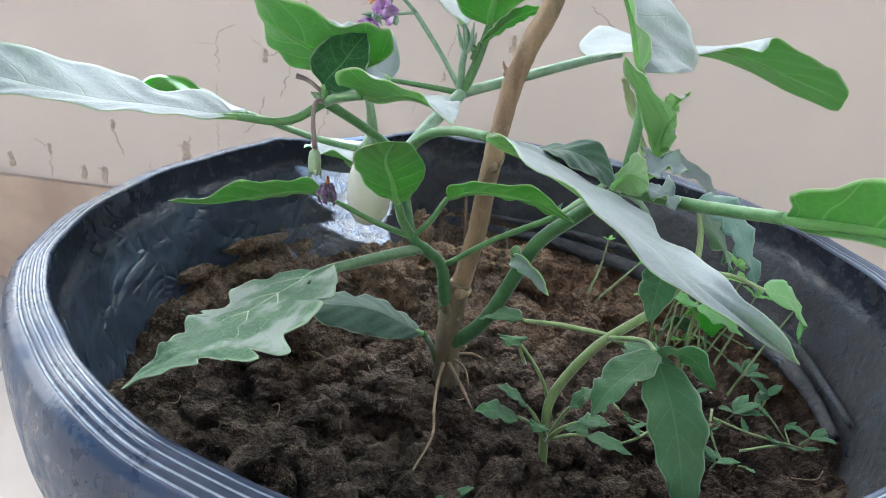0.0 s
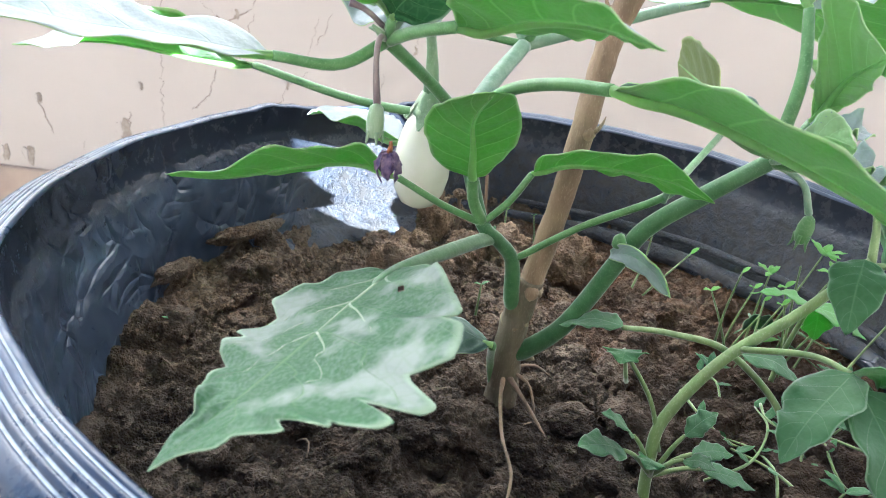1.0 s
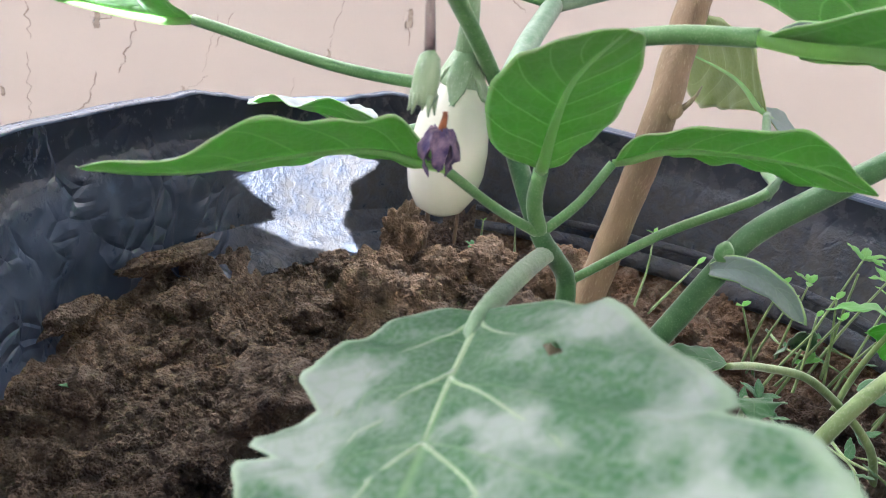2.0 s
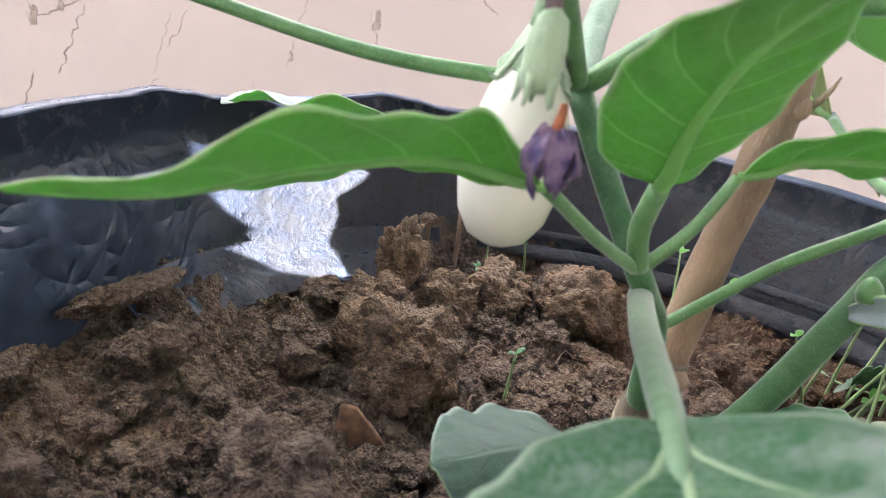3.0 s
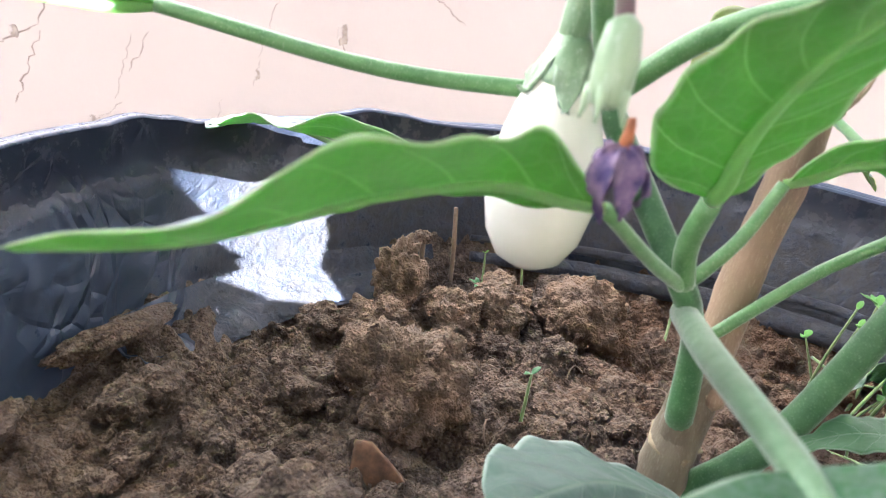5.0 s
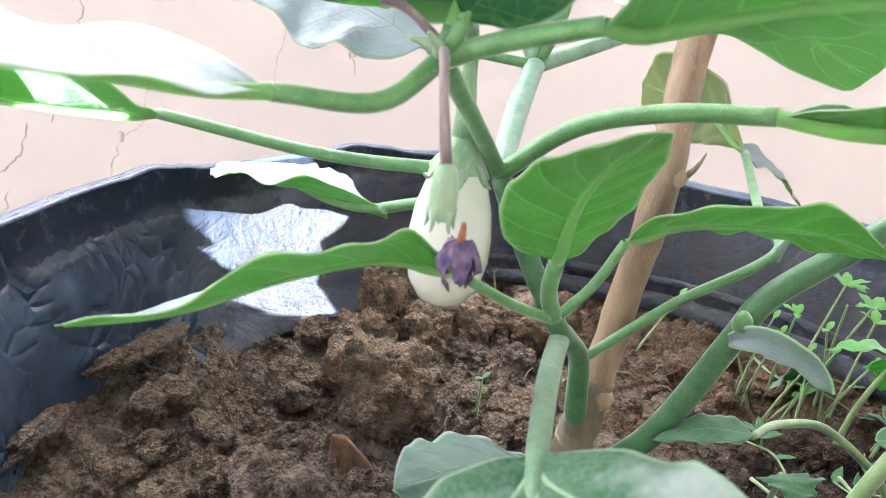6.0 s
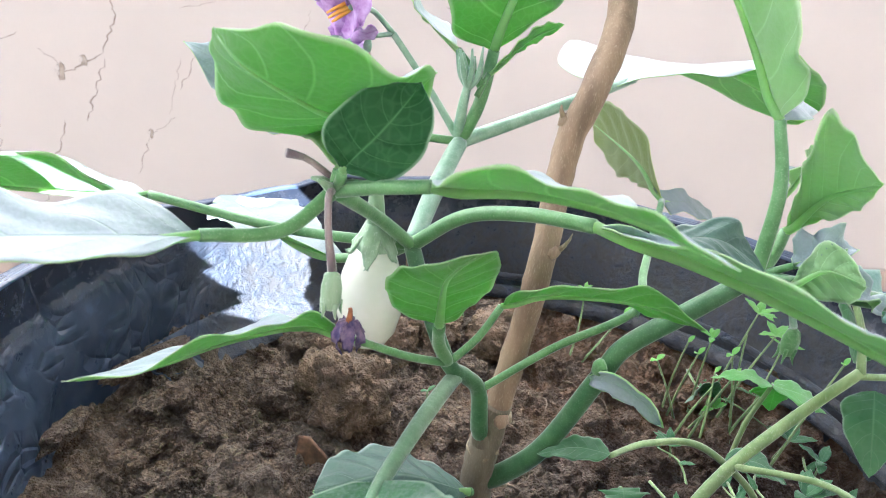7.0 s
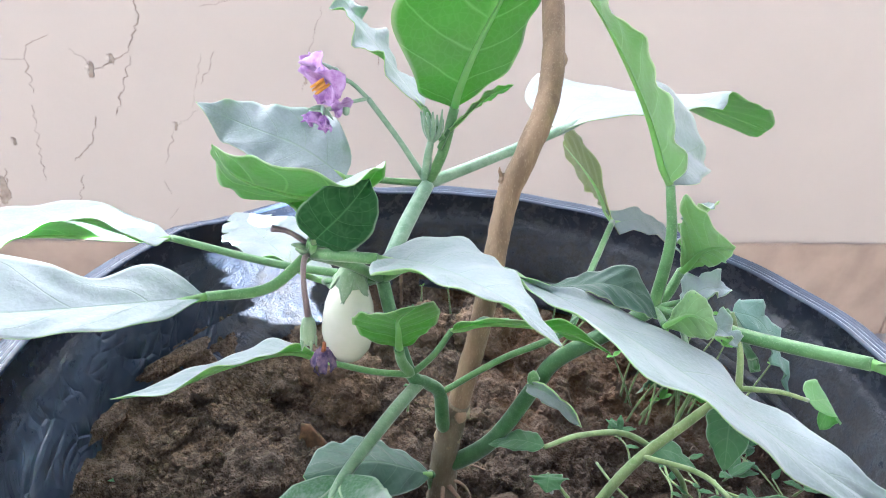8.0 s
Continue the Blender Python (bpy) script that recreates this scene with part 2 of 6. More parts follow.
    h = math_node(n, l, "SUBTRACT", math_node(n, l, "MULTIPLY", mid.outputs[0], 0.9), math_node(n, l, "MULTIPLY", grit.outputs["Distance"], 0.45))
    h = math_node(n, l, "SUBTRACT", h, math_node(n, l, "MULTIPLY", small.outputs["Distance"], 0.35))
    h = math_node(n, l, "MULTIPLY", h, math_node(n, l, "SUBTRACT", 1.0, math_node(n, l, "MULTIPLY", mud, 0.35)))
    h = math_node(n, l, "ADD", h, math_node(n, l, "MULTIPLY", lump.outputs[0], 0.8))
    h = math_node(n, l, "ADD", h, math_node(n, l, "MULTIPLY", fine.outputs[0], 0.25))
    l.new(bump_node(n, l, h, 1.0, 0.0080), p.inputs["Normal"])
    return m


def tub_material(name, tone, film_sheen, dirt, gloss, sheen_by, dirty, wrinkle, worn_glare=None):
    """Black plastic, wrinkled and scuffed, with pale dried film and blue sky sheen painted in blotches, and brown dirt
    that clings to the back and one side.
    """
    m, n, l, p = material(name)
    c = coords(n)
    sep = n.new("ShaderNodeSeparateXYZ")
    l.new(c, sep.inputs[0])
    a = noise_node(n, l, 20, 8, 0.62, vec=c, distort=0.8)
    b = noise_node(n, l, 120, 8, 0.7, vec=c)
    s = noise_node(n, l, 1100, 3, vec=c)
    v = n.new("ShaderNodeTexVoronoi")
    v.feature = "DISTANCE_TO_EDGE"
    v.inputs["Scale"].default_value = 68
    warp = n.new("ShaderNodeMix")
    warp.data_type = "VECTOR"
    warp.inputs[0].default_value = 0.10
    l.new(c, warp.inputs[4])
    bend = noise_node(n, l, 16, 1, 0.4, vec=c)
    l.new(bend.outputs["Color"], warp.inputs[5])
    l.new(warp.outputs[1], v.inputs["Vector"])
    fold = ramp_node(n, l, v.outputs["Distance"], [(0.0, 1.0), (0.12, 0.45), (0.40, 0.0)])
    broken = noise_node(n, l, 38, 2, 0.5, vec=c)
    folded = math_node(n, l, "MULTIPLY", fold.outputs[0], ramp_node(n, l, broken.outputs[0], [(0.44, 0.0), (0.60, 1.0)]).outputs[0])
    blotch = math_node(n, l, "MULTIPLY", ramp_node(n, l, a.outputs[0], [(0.46, 0.0), (0.61, 1.0)]).outputs[0], ramp_node(n, l, b.outputs[0], [(0.38, 0.4), (0.6, 1.0)]).outputs[0])
    where = math_node(n, l, "ADD", math_node(n, l, "MULTIPLY", sep.outputs[0], 6.5), math_node(n, l, "MULTIPLY_ADD", a.outputs[0], 1.1, 0.16))
    side = math_node(n, l, "MULTIPLY", ramp_node(n, l, where, [(0.0, 0.0), (0.35, 1.0)]).outputs[0], ramp_node(n, l, b.outputs[0], [(0.36, 0.3), (0.58, 1.0)]).outputs[0])
    clean = ramp_node(n, l, math_node(n, l, "MULTIPLY_ADD", sep.outputs[2], 20.0, math_node(n, l, "MULTIPLY", b.outputs[0], 0.3)), [(0.76, 1.0), (0.96, 0.2)]).outputs[0]
    if not worn_glare:
        side, blotch = math_node(n, l, "MULTIPLY", side, clean), math_node(n, l, "MULTIPLY", math_node(n, l, "MAXIMUM", blotch, 0.42), clean)
    # blotches mix dried film with a blue sky sheen put into the colour
    base = mix_node(n, l, math_node(n, l, "MULTIPLY", blotch, sheen_by), tone, film_sheen)
    if not worn_glare:
        # folds lightened in colour, in place of glints along the creases
        crease = math_node(n, l, "MULTIPLY", math_node(n, l, "MULTIPLY", folded, ramp_node(n, l, a.outputs[0], [(0.42, 0.0), (0.62, 0.4)]).outputs[0]), clean)
        base = mix_node(n, l, crease, base, film_sheen)
    base = mix_node(n, l, math_node(n, l, "MULTIPLY", side, dirty), base, dirt)
    base = mix_node(n, l, ramp_node(n, l, s.outputs[0], [(0.66, 0.0), (0.72, 0.4)]).outputs[0], base, dirt)
    if worn_glare:
        # ridge tops painted pale: sky glare in the colour, on top of scuffs
        edge = ramp_node(n, l, n.new("ShaderNodeNewGeometry").outputs["Pointiness"], [(0.505, 0.0), (0.53, 1.0)])
        base = mix_node(n, l, math_node(n, l, "MULTIPLY", edge.outputs[0], ramp_node(n, l, b.outputs[0], [(0.35, 0.45), (0.6, 1.0)]).outputs[0]), base, worn_glare)
    l.new(base, p.inputs["Base Color"])
    r = math_node(n, l, "ADD", ramp_node(n, l, b.outputs[0], [(0.35, gloss), (0.7, gloss + 0.16)]).outputs[0], math_node(n, l, "MULTIPLY", math_node(n, l, "MAXIMUM", blotch, side), 0.3))
    l.new(r, p.inputs["Roughness"])
    p.inputs["Specular IOR Level"].default_value = 0.45
    soft = noise_node(n, l, 50, 1, 0.4, vec=c)
    h = math_node(n, l, "ADD", math_node(n, l, "MULTIPLY", folded, wrinkle * -0.5), math_node(n, l, "MULTIPLY", soft.outputs[0], wrinkle * 1.3))
    h = math_node(n, l, "ADD", h, math_node(n, l, "MULTIPLY", b.outputs[0], 0.014))
    h = math_node(n, l, "MULTIPLY", h, math_node(n, l, "SUBTRACT", 1.0, math_node(n, l, "MULTIPLY", side, 0.97)))
    h = math_node(n, l, "MULTIPLY", h, clean)
    l.new(bump_node(n, l, h, 0.8, 0.006), p.inputs["Normal"])
    return m


def plain_material(name, a, b, rough=0.6, scale=200, bump=0.0005, metal=0.0):
    m, n, l, p = material(name)
    t = noise_node(n, l, scale, 4, vec=coords(n))
    l.new(mix_node(n, l, ramp_node(n, l, t.outputs[0], [(0.35, 0.0), (0.65, 1.0)]).outputs[0], a, b), p.inputs["Base Color"])
    p.inputs["Roughness"].default_value = rough
    p.inputs["Metallic"].default_value = metal
    l.new(bump_node(n, l, t.outputs[0], 0.4, bump), p.inputs["Normal"])
    return m


def wall_material():
    m, n, l, p = material("painted_plaster")
    c = coords(n)
    a = noise_node(n, l, 2.5, 5, vec=c)
    b = noise_node(n, l, 160, 4, vec=c)
    base = mix_node(n, l, a.outputs[0], (0.535, 0.49, 0.437), (0.625, 0.572, 0.514))
    l.new(base, p.inputs["Base Color"])
    p.inputs["Roughness"].default_value = 0.55
    l.new(bump_node(n, l, math_node(n, l, "ADD", a.outputs[0], math_node(n, l, "MULTIPLY", b.outputs[0], 0.08)), 0.25, 0.01), p.inputs["Normal"])
    return m


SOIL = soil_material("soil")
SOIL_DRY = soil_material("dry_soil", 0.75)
TUB_IN = tub_material("tub_inside", (0.009, 0.0118, 0.019), (0.105, 0.148, 0.23), (0.064, 0.058, 0.048), 0.14, 0.68, 0.8, 0.78)
# the rim's blue and pale ridges hold sky reflection in their colour
TUB_RIM = tub_material("tub_rim", (0.020, 0.035, 0.072), (0.10, 0.145, 0.24), (0.10, 0.11, 0.125), 0.22, 0.5, 0.2, 0.06, (0.46, 0.53, 0.62))
WALL = wall_material()
CRACK = plain_material("crack_edge", (0.23, 0.185, 0.15), (0.36, 0.30, 0.245), 0.9, 300)
# plaster toned darker, with the shadow under lifted flakes in its colour
PLASTER = plain_material("bare_plaster_shade", (0.30, 0.25, 0.20), (0.46, 0.40, 0.33), 0.9, 120, 0.002)
SKIRT = plain_material("skirting_stone", (0.37, 0.29, 0.225), (0.50, 0.405, 0.32), 0.35, 9, 0.0005)
FLOOR = plain_material("floor_stone", (0.44, 0.405, 0.36), (0.54, 0.50, 0.45), 0.35, 4, 0.0005)
FRUIT = plain_material("white_fruit_skin", (0.70, 0.72, 0.58), (0.78, 0.78, 0.68), 0.25, 60, 0.0002)
CALYX = stem_material("calyx_green", (0.16, 0.27, 0.13), (0.28, 0.38, 0.24), (0.42, 0.50, 0.38))
PETAL = plain_material("purple_petal", (0.30, 0.13, 0.40), (0.56, 0.38, 0.66), 0.6, 220, 0.001)
PETAL_DRY = plain_material("withered_purple_petal", (0.040, 0.026, 0.10), (0.21, 0.15, 0.21), 0.75, 300, 0.002)
ANTHER = plain_material("orange_anther", (0.62, 0.28, 0.02), (0.75, 0.40, 0.05), 0.5, 300)
SHERD = plain_material("orange_brown_bark", (0.085, 0.048, 0.024), (0.19, 0.10, 0.046), 0.85, 240, 0.002)
RUST = plain_material("dry_orange_tip", (0.17, 0.06, 0.022), (0.30, 0.105, 0.035), 0.7, 300)


# ---- mesh helpers ----
def part(name, bm, mat, parent=None, label="", smooth=True):
    """One mesh object out of a bmesh, under a thing or under a part."""
    me = bpy.data.meshes.new(name)
    bm.to_mesh(me)
    bm.free()
    for one in mat if isinstance(mat, (list, tuple)) else (mat,):
        me.materials.append(one)
    if smooth:
        me.polygons.foreach_set("use_smooth", [True] * len(me.polygons))
    ob = new(name, me)
    if parent is not None:
        ob.parent = parent
        ob.matrix_parent_inverse = parent.matrix_basis.inverted()
    if label:
        ob["label"] = label
    return ob


def thing(name, place, label, category, group="", kind=""):
    e = new(name)
    e.empty_display_size = 0.02
    e.location = place
    return tagged(e, label, category, group, kind)


def spline(points, count):
    """Points spaced along a smooth curve through the given ones."""
    p = [Vector(q) for q in points]
    if len(p) == 2:
        return [p[0].lerp(p[1], i / (count - 1)) for i in range(count)]
    q = [2 * p[0] - p[1]] + p + [2 * p[-1] - p[-2]]
    out = []
    for i in range(count):
        s = i / (count - 1) * (len(p) - 1)
        k = min(int(s), len(p) - 2)
        f = s - k
        a, b, c, d = q[k:k + 4]
        out.append(0.5 * (2 * b + (c - a) * f + (2 * a - 5 * b + 4 * c - d) * f * f + (3 * b - 3 * c + d - a) * f ** 3))
    return out


def lerp_list(values, s):
    if not isinstance(values, (list, tuple)):
        return values
    x = s * (len(values) - 1)
    k = min(int(x), len(values) - 2)
    return values[k] + (values[k + 1] - values[k]) * (x - k)


def tube(points, radii, seg=12, step=0.004, rough=0.0, bm=None):
    """A tapering round stem along a smooth curve, closed at both ends."""
    bm = bm or bmesh.new()
    length = sum((Vector(b) - Vector(a)).length for a, b in zip(points, points[1:]))
    count = max(4, min(80, int(length / step) + 2))
    line = spline(points, count)
    side = None
    rings = []
    for i, c in enumerate(line):
        t = (line[min(i + 1, count - 1)] - line[max(i - 1, 0)]).normalized()
        if side is None:
            side = t.orthogonal().normalized()
        side = (side - t * side.dot(t)).normalized()
        up = t.cross(side)
        r = lerp_list(radii, i / (count - 1))
        ring = []
        for k in range(seg):
            a = 2 * math.pi * k / seg
            d = side * math.cos(a) + up * math.sin(a)
            rr = r * (1 + rough * noise.noise((c + d * r) * 180))
            ring.append(bm.verts.new(c + d * rr))
        rings.append(ring)
    for a, b in zip(rings, rings[1:]):
        for k in range(seg):
            bm.faces.new((a[k], a[(k + 1) % seg], b[(k + 1) % seg], b[k]))
    bm.faces.new(list(reversed(rings[0])))
    bm.faces.new(rings[-1])
    return bm


def lathe(profile, seg=32, squash=(1, 1), bm=None, wob=0.0, centre=(0, 0)):
    """A body turned round the z axis from (radius, height) pairs."""
    bm = bm or bmesh.new()
    rings = []
    for r, z in profile:
        ring = []
        for k in range(seg):
            a = 2 * math.pi * k / seg
            q = 1 + wob * noise.noise(Vector((math.cos(a) * 2, math.sin(a) * 2, z * 40)))
            ring.append(bm.verts.new((centre[0] + r * q * math.cos(a) * squash[0], centre[1] + r * q * math.sin(a) * squash[1], z)))
        rings.append(ring)
    for a, b in zip(rings, rings[1:]):
        for k in range(seg):
            bm.faces.new((a[k], a[(k + 1) % seg], b[(k + 1) % seg], b[k]))
    bm.faces.new(list(reversed(rings[0])))
    bm.faces.new(rings[-1])
    return bm


def outline(u, wide, blunt):
    """Half width along a leaf, 0 at the base, 1 where it is widest, 0 at the tip."""
    s = u ** wide
    return max(0.0, math.sin(math.pi * s)) ** blunt


def sheet(bm, top, thick, holes=()):
    """A thin closed blade out of a grid of points: the upper side in material 0, the lower side and the margin in 1."""
    along, across = len(top) - 1, len(top[0]) - 1
    uv = bm.loops.layers.uv.verify()
    upper = [[bm.verts.new(q) for q in row] for row in top]
    lower = []
    for i, row in enumerate(top):
        low = []
        for j, q in enumerate(row):
            du = top[min(i + 1, along)][j] - top[max(i - 1, 0)][j]
            dv = row[min(j + 1, across)] - row[max(j - 1, 0)]
            nn = dv.cross(du)
            nn = nn.normalized() if nn.length > 1e-12 else Vector((0, 0, 1))
            low.append(bm.verts.new(q - nn * thick))
        lower.append(low)

    def quad(verts, uvs, index):
        f = bm.faces.new(verts)
        f.material_index = index
        f.smooth = True
        for loop, w in zip(f.loops, uvs):
            loop[uv].uv = w

    w = lambda i, j: (i / along, j / across)
    for i in range(along):
        for j in range(across):
            if any(math.hypot((i + 0.5) / along - a, ((j + 0.5) / across - b) * 0.6) < r for a, b, r in holes):
                continue
            ij = ((i, j), (i, j + 1), (i + 1, j + 1), (i + 1, j))
            quad([upper[a][b] for a, b in ij], [w(a, b) for a, b in ij], 0)
            ji = tuple(reversed(ij))
            quad([lower[a][b] for a, b in ji], [w(a, b) for a, b in ji], 1)
    border = [(0, j) for j in range(across)] + [(i, across) for i in range(along)] + [(along, j) for j in range(across, 0, -1)] + [(i, 0) for i in range(along, 0, -1)]
    for k, (a, b) in enumerate(border):
        c, d = border[(k + 1) % len(border)]
        quad([upper[c][d], upper[a][b], lower[a][b], lower[c][d]], [w(c, d), w(a, b), w(a, b), w(c, d)], 1)
    return bm


def leaf_blade(mid, side, half, wide=0.75, blunt=0.8, neg=1.0, pos=1.0, fold=0.0, fold_neg=None, wave=0.003, waves=2.5, lobes=0.0, lobe_n=3.0,
               thick=0.0004, seed=0, tear=0.0, droop=0.0, along=34, across=16, bm=None, base_w=0.0, face=(0, 0, 1)):
    """A thin closed leaf blade about its midrib. side: the way to its one half (pos; neg is the other), one or one for each midrib point;
    fold, fold_neg: degrees by which the halves rise; face: the way that the upper side looks."""
    fold_neg = fold if fold_neg is None else fold_neg
    run = Vector(mid[-1]) - Vector(mid[0])
    first = Vector(side[0] if isinstance(side, list) else side)
    if first.cross(run).dot(Vector(face)) < 0:
        side = [-Vector(q) for q in side] if isinstance(side, list) else -first
        neg, pos, fold, fold_neg = pos, neg, fold_neg, fold
    bm = bm or bmesh.new()
    line = spline(mid, along + 1)
    sides = [Vector(s).normalized() for s in (side if isinstance(side, list) else [side])]
    rnd = random.Random(seed)
    ph = [rnd.uniform(0, 6.28) for _ in range(6)]
    top = []
    for i, c in enumerate(line):
        u = i / along
        t = (line[min(i + 1, along)] - line[max(i - 1, 0)]).normalized()
        s = Vector((lerp_list([q.x for q in sides], u), lerp_list([q.y for q in sides], u), lerp_list([q.z for q in sides], u))) if len(sides) > 1 else sides[0]
        s = (s - t * s.dot(t)).normalized()
        nrm = s.cross(t).normalized()
        row = []
        for j in range(across + 1):
            v = 2 * j / across - 1
            h = half * max(outline(u, wide, blunt), base_w * (1 - u)) * (pos if v > 0 else neg)
            sgn = 1 if v > 0 else -1
            h *= 1 + lobes * math.sin(lobe_n * 2 * math.pi * u + ph[0] + (0.8 if v > 0 else 0)) * min(1, 4 * u * (1 - u) + 0.1)
            if tear:
                h *= 1 - tear * max(0.0, noise.noise(Vector((u * 14, sgn * 3.1, seed)))) * abs(v) - tear * 0.5 * max(0.0, noise.noise(Vector((u * 37, sgn * 5.1, seed)))) * abs(v)
            a = radians(lerp_list(fold if v > 0 else fold_neg, u)) * (0.4 + 0.6 * abs(v))
            x = v * h * math.cos(a)
            z = abs(v) * h * math.sin(a) - droop * h * v * v
            env = abs(v) ** 1.6 * min(1.0, 5 * u) * min(1.0, 4 * (1 - u) + 0.15)
            z += wave * env * math.sin(waves * 2 * math.pi * u + ph[1] + (1.9 if v > 0 else 0)) + 0.4 * wave * env * math.sin(waves * 4.7 * math.pi * u + ph[2] * sgn)
            # quilting between side veins
            z += 0.012 * half * (math.cos(2 * math.pi * 6.5 * (u - 0.2 * abs(v) ** 1.25)) + 1) * min(1.0, 3 * abs(v)) * min(1.0, 6 * u * (1 - u))
            row.append(c + s * x + nrm * z)
        top.append(row)
    sheet(bm, top, thick)
    return bm


def leaf(plant, stalk, stalk_r, mid, side, half, top=None, under=None, name="leaf", label="", petiole=None, **shape):
    """A blade, its raised midrib below it and its stalk, as one part of the plant with its own sub-parts."""
    blade = part(name, leaf_blade(mid, side, half, **shape), [top or LEAF_TOP, under or LEAF_UNDER], plant, label)
    if stalk:
        part("leaf_stalk", tube(list(stalk), stalk_r, 10), petiole or PETIOLE, blade)
    line = spline(mid, 14)
    r0 = (stalk_r[-1] if isinstance(stalk_r, (list, tuple)) else stalk_r) * 0.9
    s = Vector(side[0] if isinstance(side, list) else side)
    if s.cross(Vector(mid[-1]) - Vector(mid[0])).dot(Vector(shape.get("face", (0, 0, 1)))) < 0:
        s = -s
    under_pts = []
    for i, q in enumerate(line[:-1]):
        t = (line[i + 1] - q).normalized()
        nn = (s - t * s.dot(t)).normalized().cross(t)
        under_pts.append(q - nn * (lerp_list([r0, r0 * 0.62, r0 * 0.42, r0 * 0.28, r0 * 0.15], i / 12) * (0.2 + 0.95 * min(1, i / 2)) + 0.0003))
    part("midrib", tube(under_pts, [r0, r0 * 0.62, r0 * 0.42, r0 * 0.28, r0 * 0.15], 8), RIB, blade)
    return blade

def along_curve(points, count):
    """Points at even steps of length along a smooth curve."""
    fine = spline(points, 120)
    run = [0.0]
    for a, b in zip(fine, fine[1:]):
        run.append(run[-1] + (b - a).length)
    out, k = [], 0
    for i in range(count):
        want = run[-1] * i / (count - 1)
        while k < len(run) - 2 and run[k + 1] < want:
            k += 1
        out.append(fine[k].lerp(fine[k + 1], min(1.0, (want - run[k]) / max(1e-9, run[k + 1] - run[k]))))
    return out


def shaped_leaf(plant, stalk, stalk_r, mid, one, two, top=None, under=None, name="leaf", label="", petiole=None, face=(0, 0, 1), wave=0.0012, waves=3.0,
                lobes=0.0, lobe_n=4.0, ragged=0.0, bites=(), curl=0.0, quilt=0.00045, thick=0.0004, along=48, across=20, seed=0, holes=(), sag=0.08, veins=()):
    """A blade spanned between its midrib and its two margins, all from the same base to the same tip, with its stalk and raised midrib.
    one, two: the margins between base and tip; bites: (margin, place, span, depth) eaten out of it; curl: how far the margins bend up;
    veins: (margin, start, end, reach, radius) of pale veins on the upper side, margin 0 for the midrib itself; a midrib of base and tip alone lies midway between the margins, lower by sag."""
    one, two = [mid[0]] + list(one) + [mid[-1]], [mid[0]] + list(two) + [mid[-1]]
    la, lb = along_curve(one, along + 1), along_curve(two, along + 1)
    h = along // 2
    if len(mid) == 2:
        dip = (lb[h] - la[h]).cross(Vector(mid[1]) - Vector(mid[0])).normalized()
        dip *= sag * (-1 if dip.dot(Vector(face)) > 0 else 1)
        mid = [mid[0]] + [(la[k] + lb[k]) / 2 + dip * (lb[k] - la[k]).length for k in (along // 4, h, 3 * along // 4)] + [mid[1]]
    line = along_curve(mid, along + 1)
    if (lb[h] - la[h]).cross(line[-1] - line[0]).dot(Vector(face)) < 0:
        la, lb = lb, la
        bites = [(-a, b, c, d) for a, b, c, d in bites]
        holes = [(a, 1 - b, c) for a, b, c in holes]
    rnd = random.Random(seed)
    ph = [rnd.uniform(0, 6.28) for _ in range(4)]
    grid = []
    for i, c in enumerate(line):
        u = i / along
        t = (line[min(i + 1, along)] - line[max(i - 1, 0)]).normalized()
        row = []
        for j in range(across + 1):
            v = 2 * j / across - 1
            sgn = 1 if v > 0 else -1
            e = (lb if v > 0 else la)[i] - c
            k = 1 + lobes * math.sin(lobe_n * 6.283 * u + ph[0] + 1.3 * sgn) * min(1, 5 * u * (1 - u))
            if ragged:
                k -= ragged * (max(0.0, noise.noise(Vector((u * 11, sgn * 3.1, seed)))) + 0.5 * max(0.0, noise.noise(Vector((u * 31, sgn * 5.1, seed)))))
            for who, where, span, depth in bites:
                if who * sgn > 0:
                    k -= depth * max(0.0, 1 - abs(u - where) / span)
            av = abs(v)
            q = e * av * k
            nn = e.cross(t) * sgn
            nn = nn.normalized() if nn.length > 1e-9 else Vector((0, 0, 1))
            env = av ** 1.6 * min(1.0, 5 * u) * min(1.0, 4 * (1 - u) + 0.15)
            z = wave * env * (math.sin(waves * 6.283 * u + ph[1] + 1.9 * sgn) + 0.4 * math.sin(waves * 14.7 * u + ph[2] * sgn))
            z += curl * e.length * (av * av - av) + quilt * (math.cos(6.283 * 6.5 * (u - 0.2 * av ** 1.25)) + 1) * min(1.0, 3 * av) * min(1.0, 6 * u * (1 - u))
            row.append(c + q + nn * z)
        grid.append(row)
    bm = bmesh.new()
    sheet(bm, grid, thick, holes)
    blade = part(name, bm, [top or LEAF_TOP, under or LEAF_UNDER], plant, label)
    if stalk:
        part("leaf_stalk", tube(list(stalk), stalk_r, 12), petiole or PETIOLE, blade)
    r0 = (stalk_r[-1] if isinstance(stalk_r, (list, tuple)) else stalk_r) * 0.85

    pts = []
    for i in (int(q) for q in np.linspace(0, along - 2, 12)):
        j = across // 2
        nn = (grid[i][j + 1] - grid[i][j - 1]).cross(grid[i + 1][j] - grid[max(i - 1, 0)][j])
        pts.append(grid[i][j] - nn.normalized() * (thick + r0 * 0.8 * (1 - i / along)))
    part("midrib", tube(pts, [r0, r0 * 0.75, r0 * 0.5, r0 * 0.3, r0 * 0.12], 8, 0.003), RIB, blade)
    for who, a, b, reach, r in veins:
        pts = []
        for k in range(13):
            u = a + (b - a) * k / 12
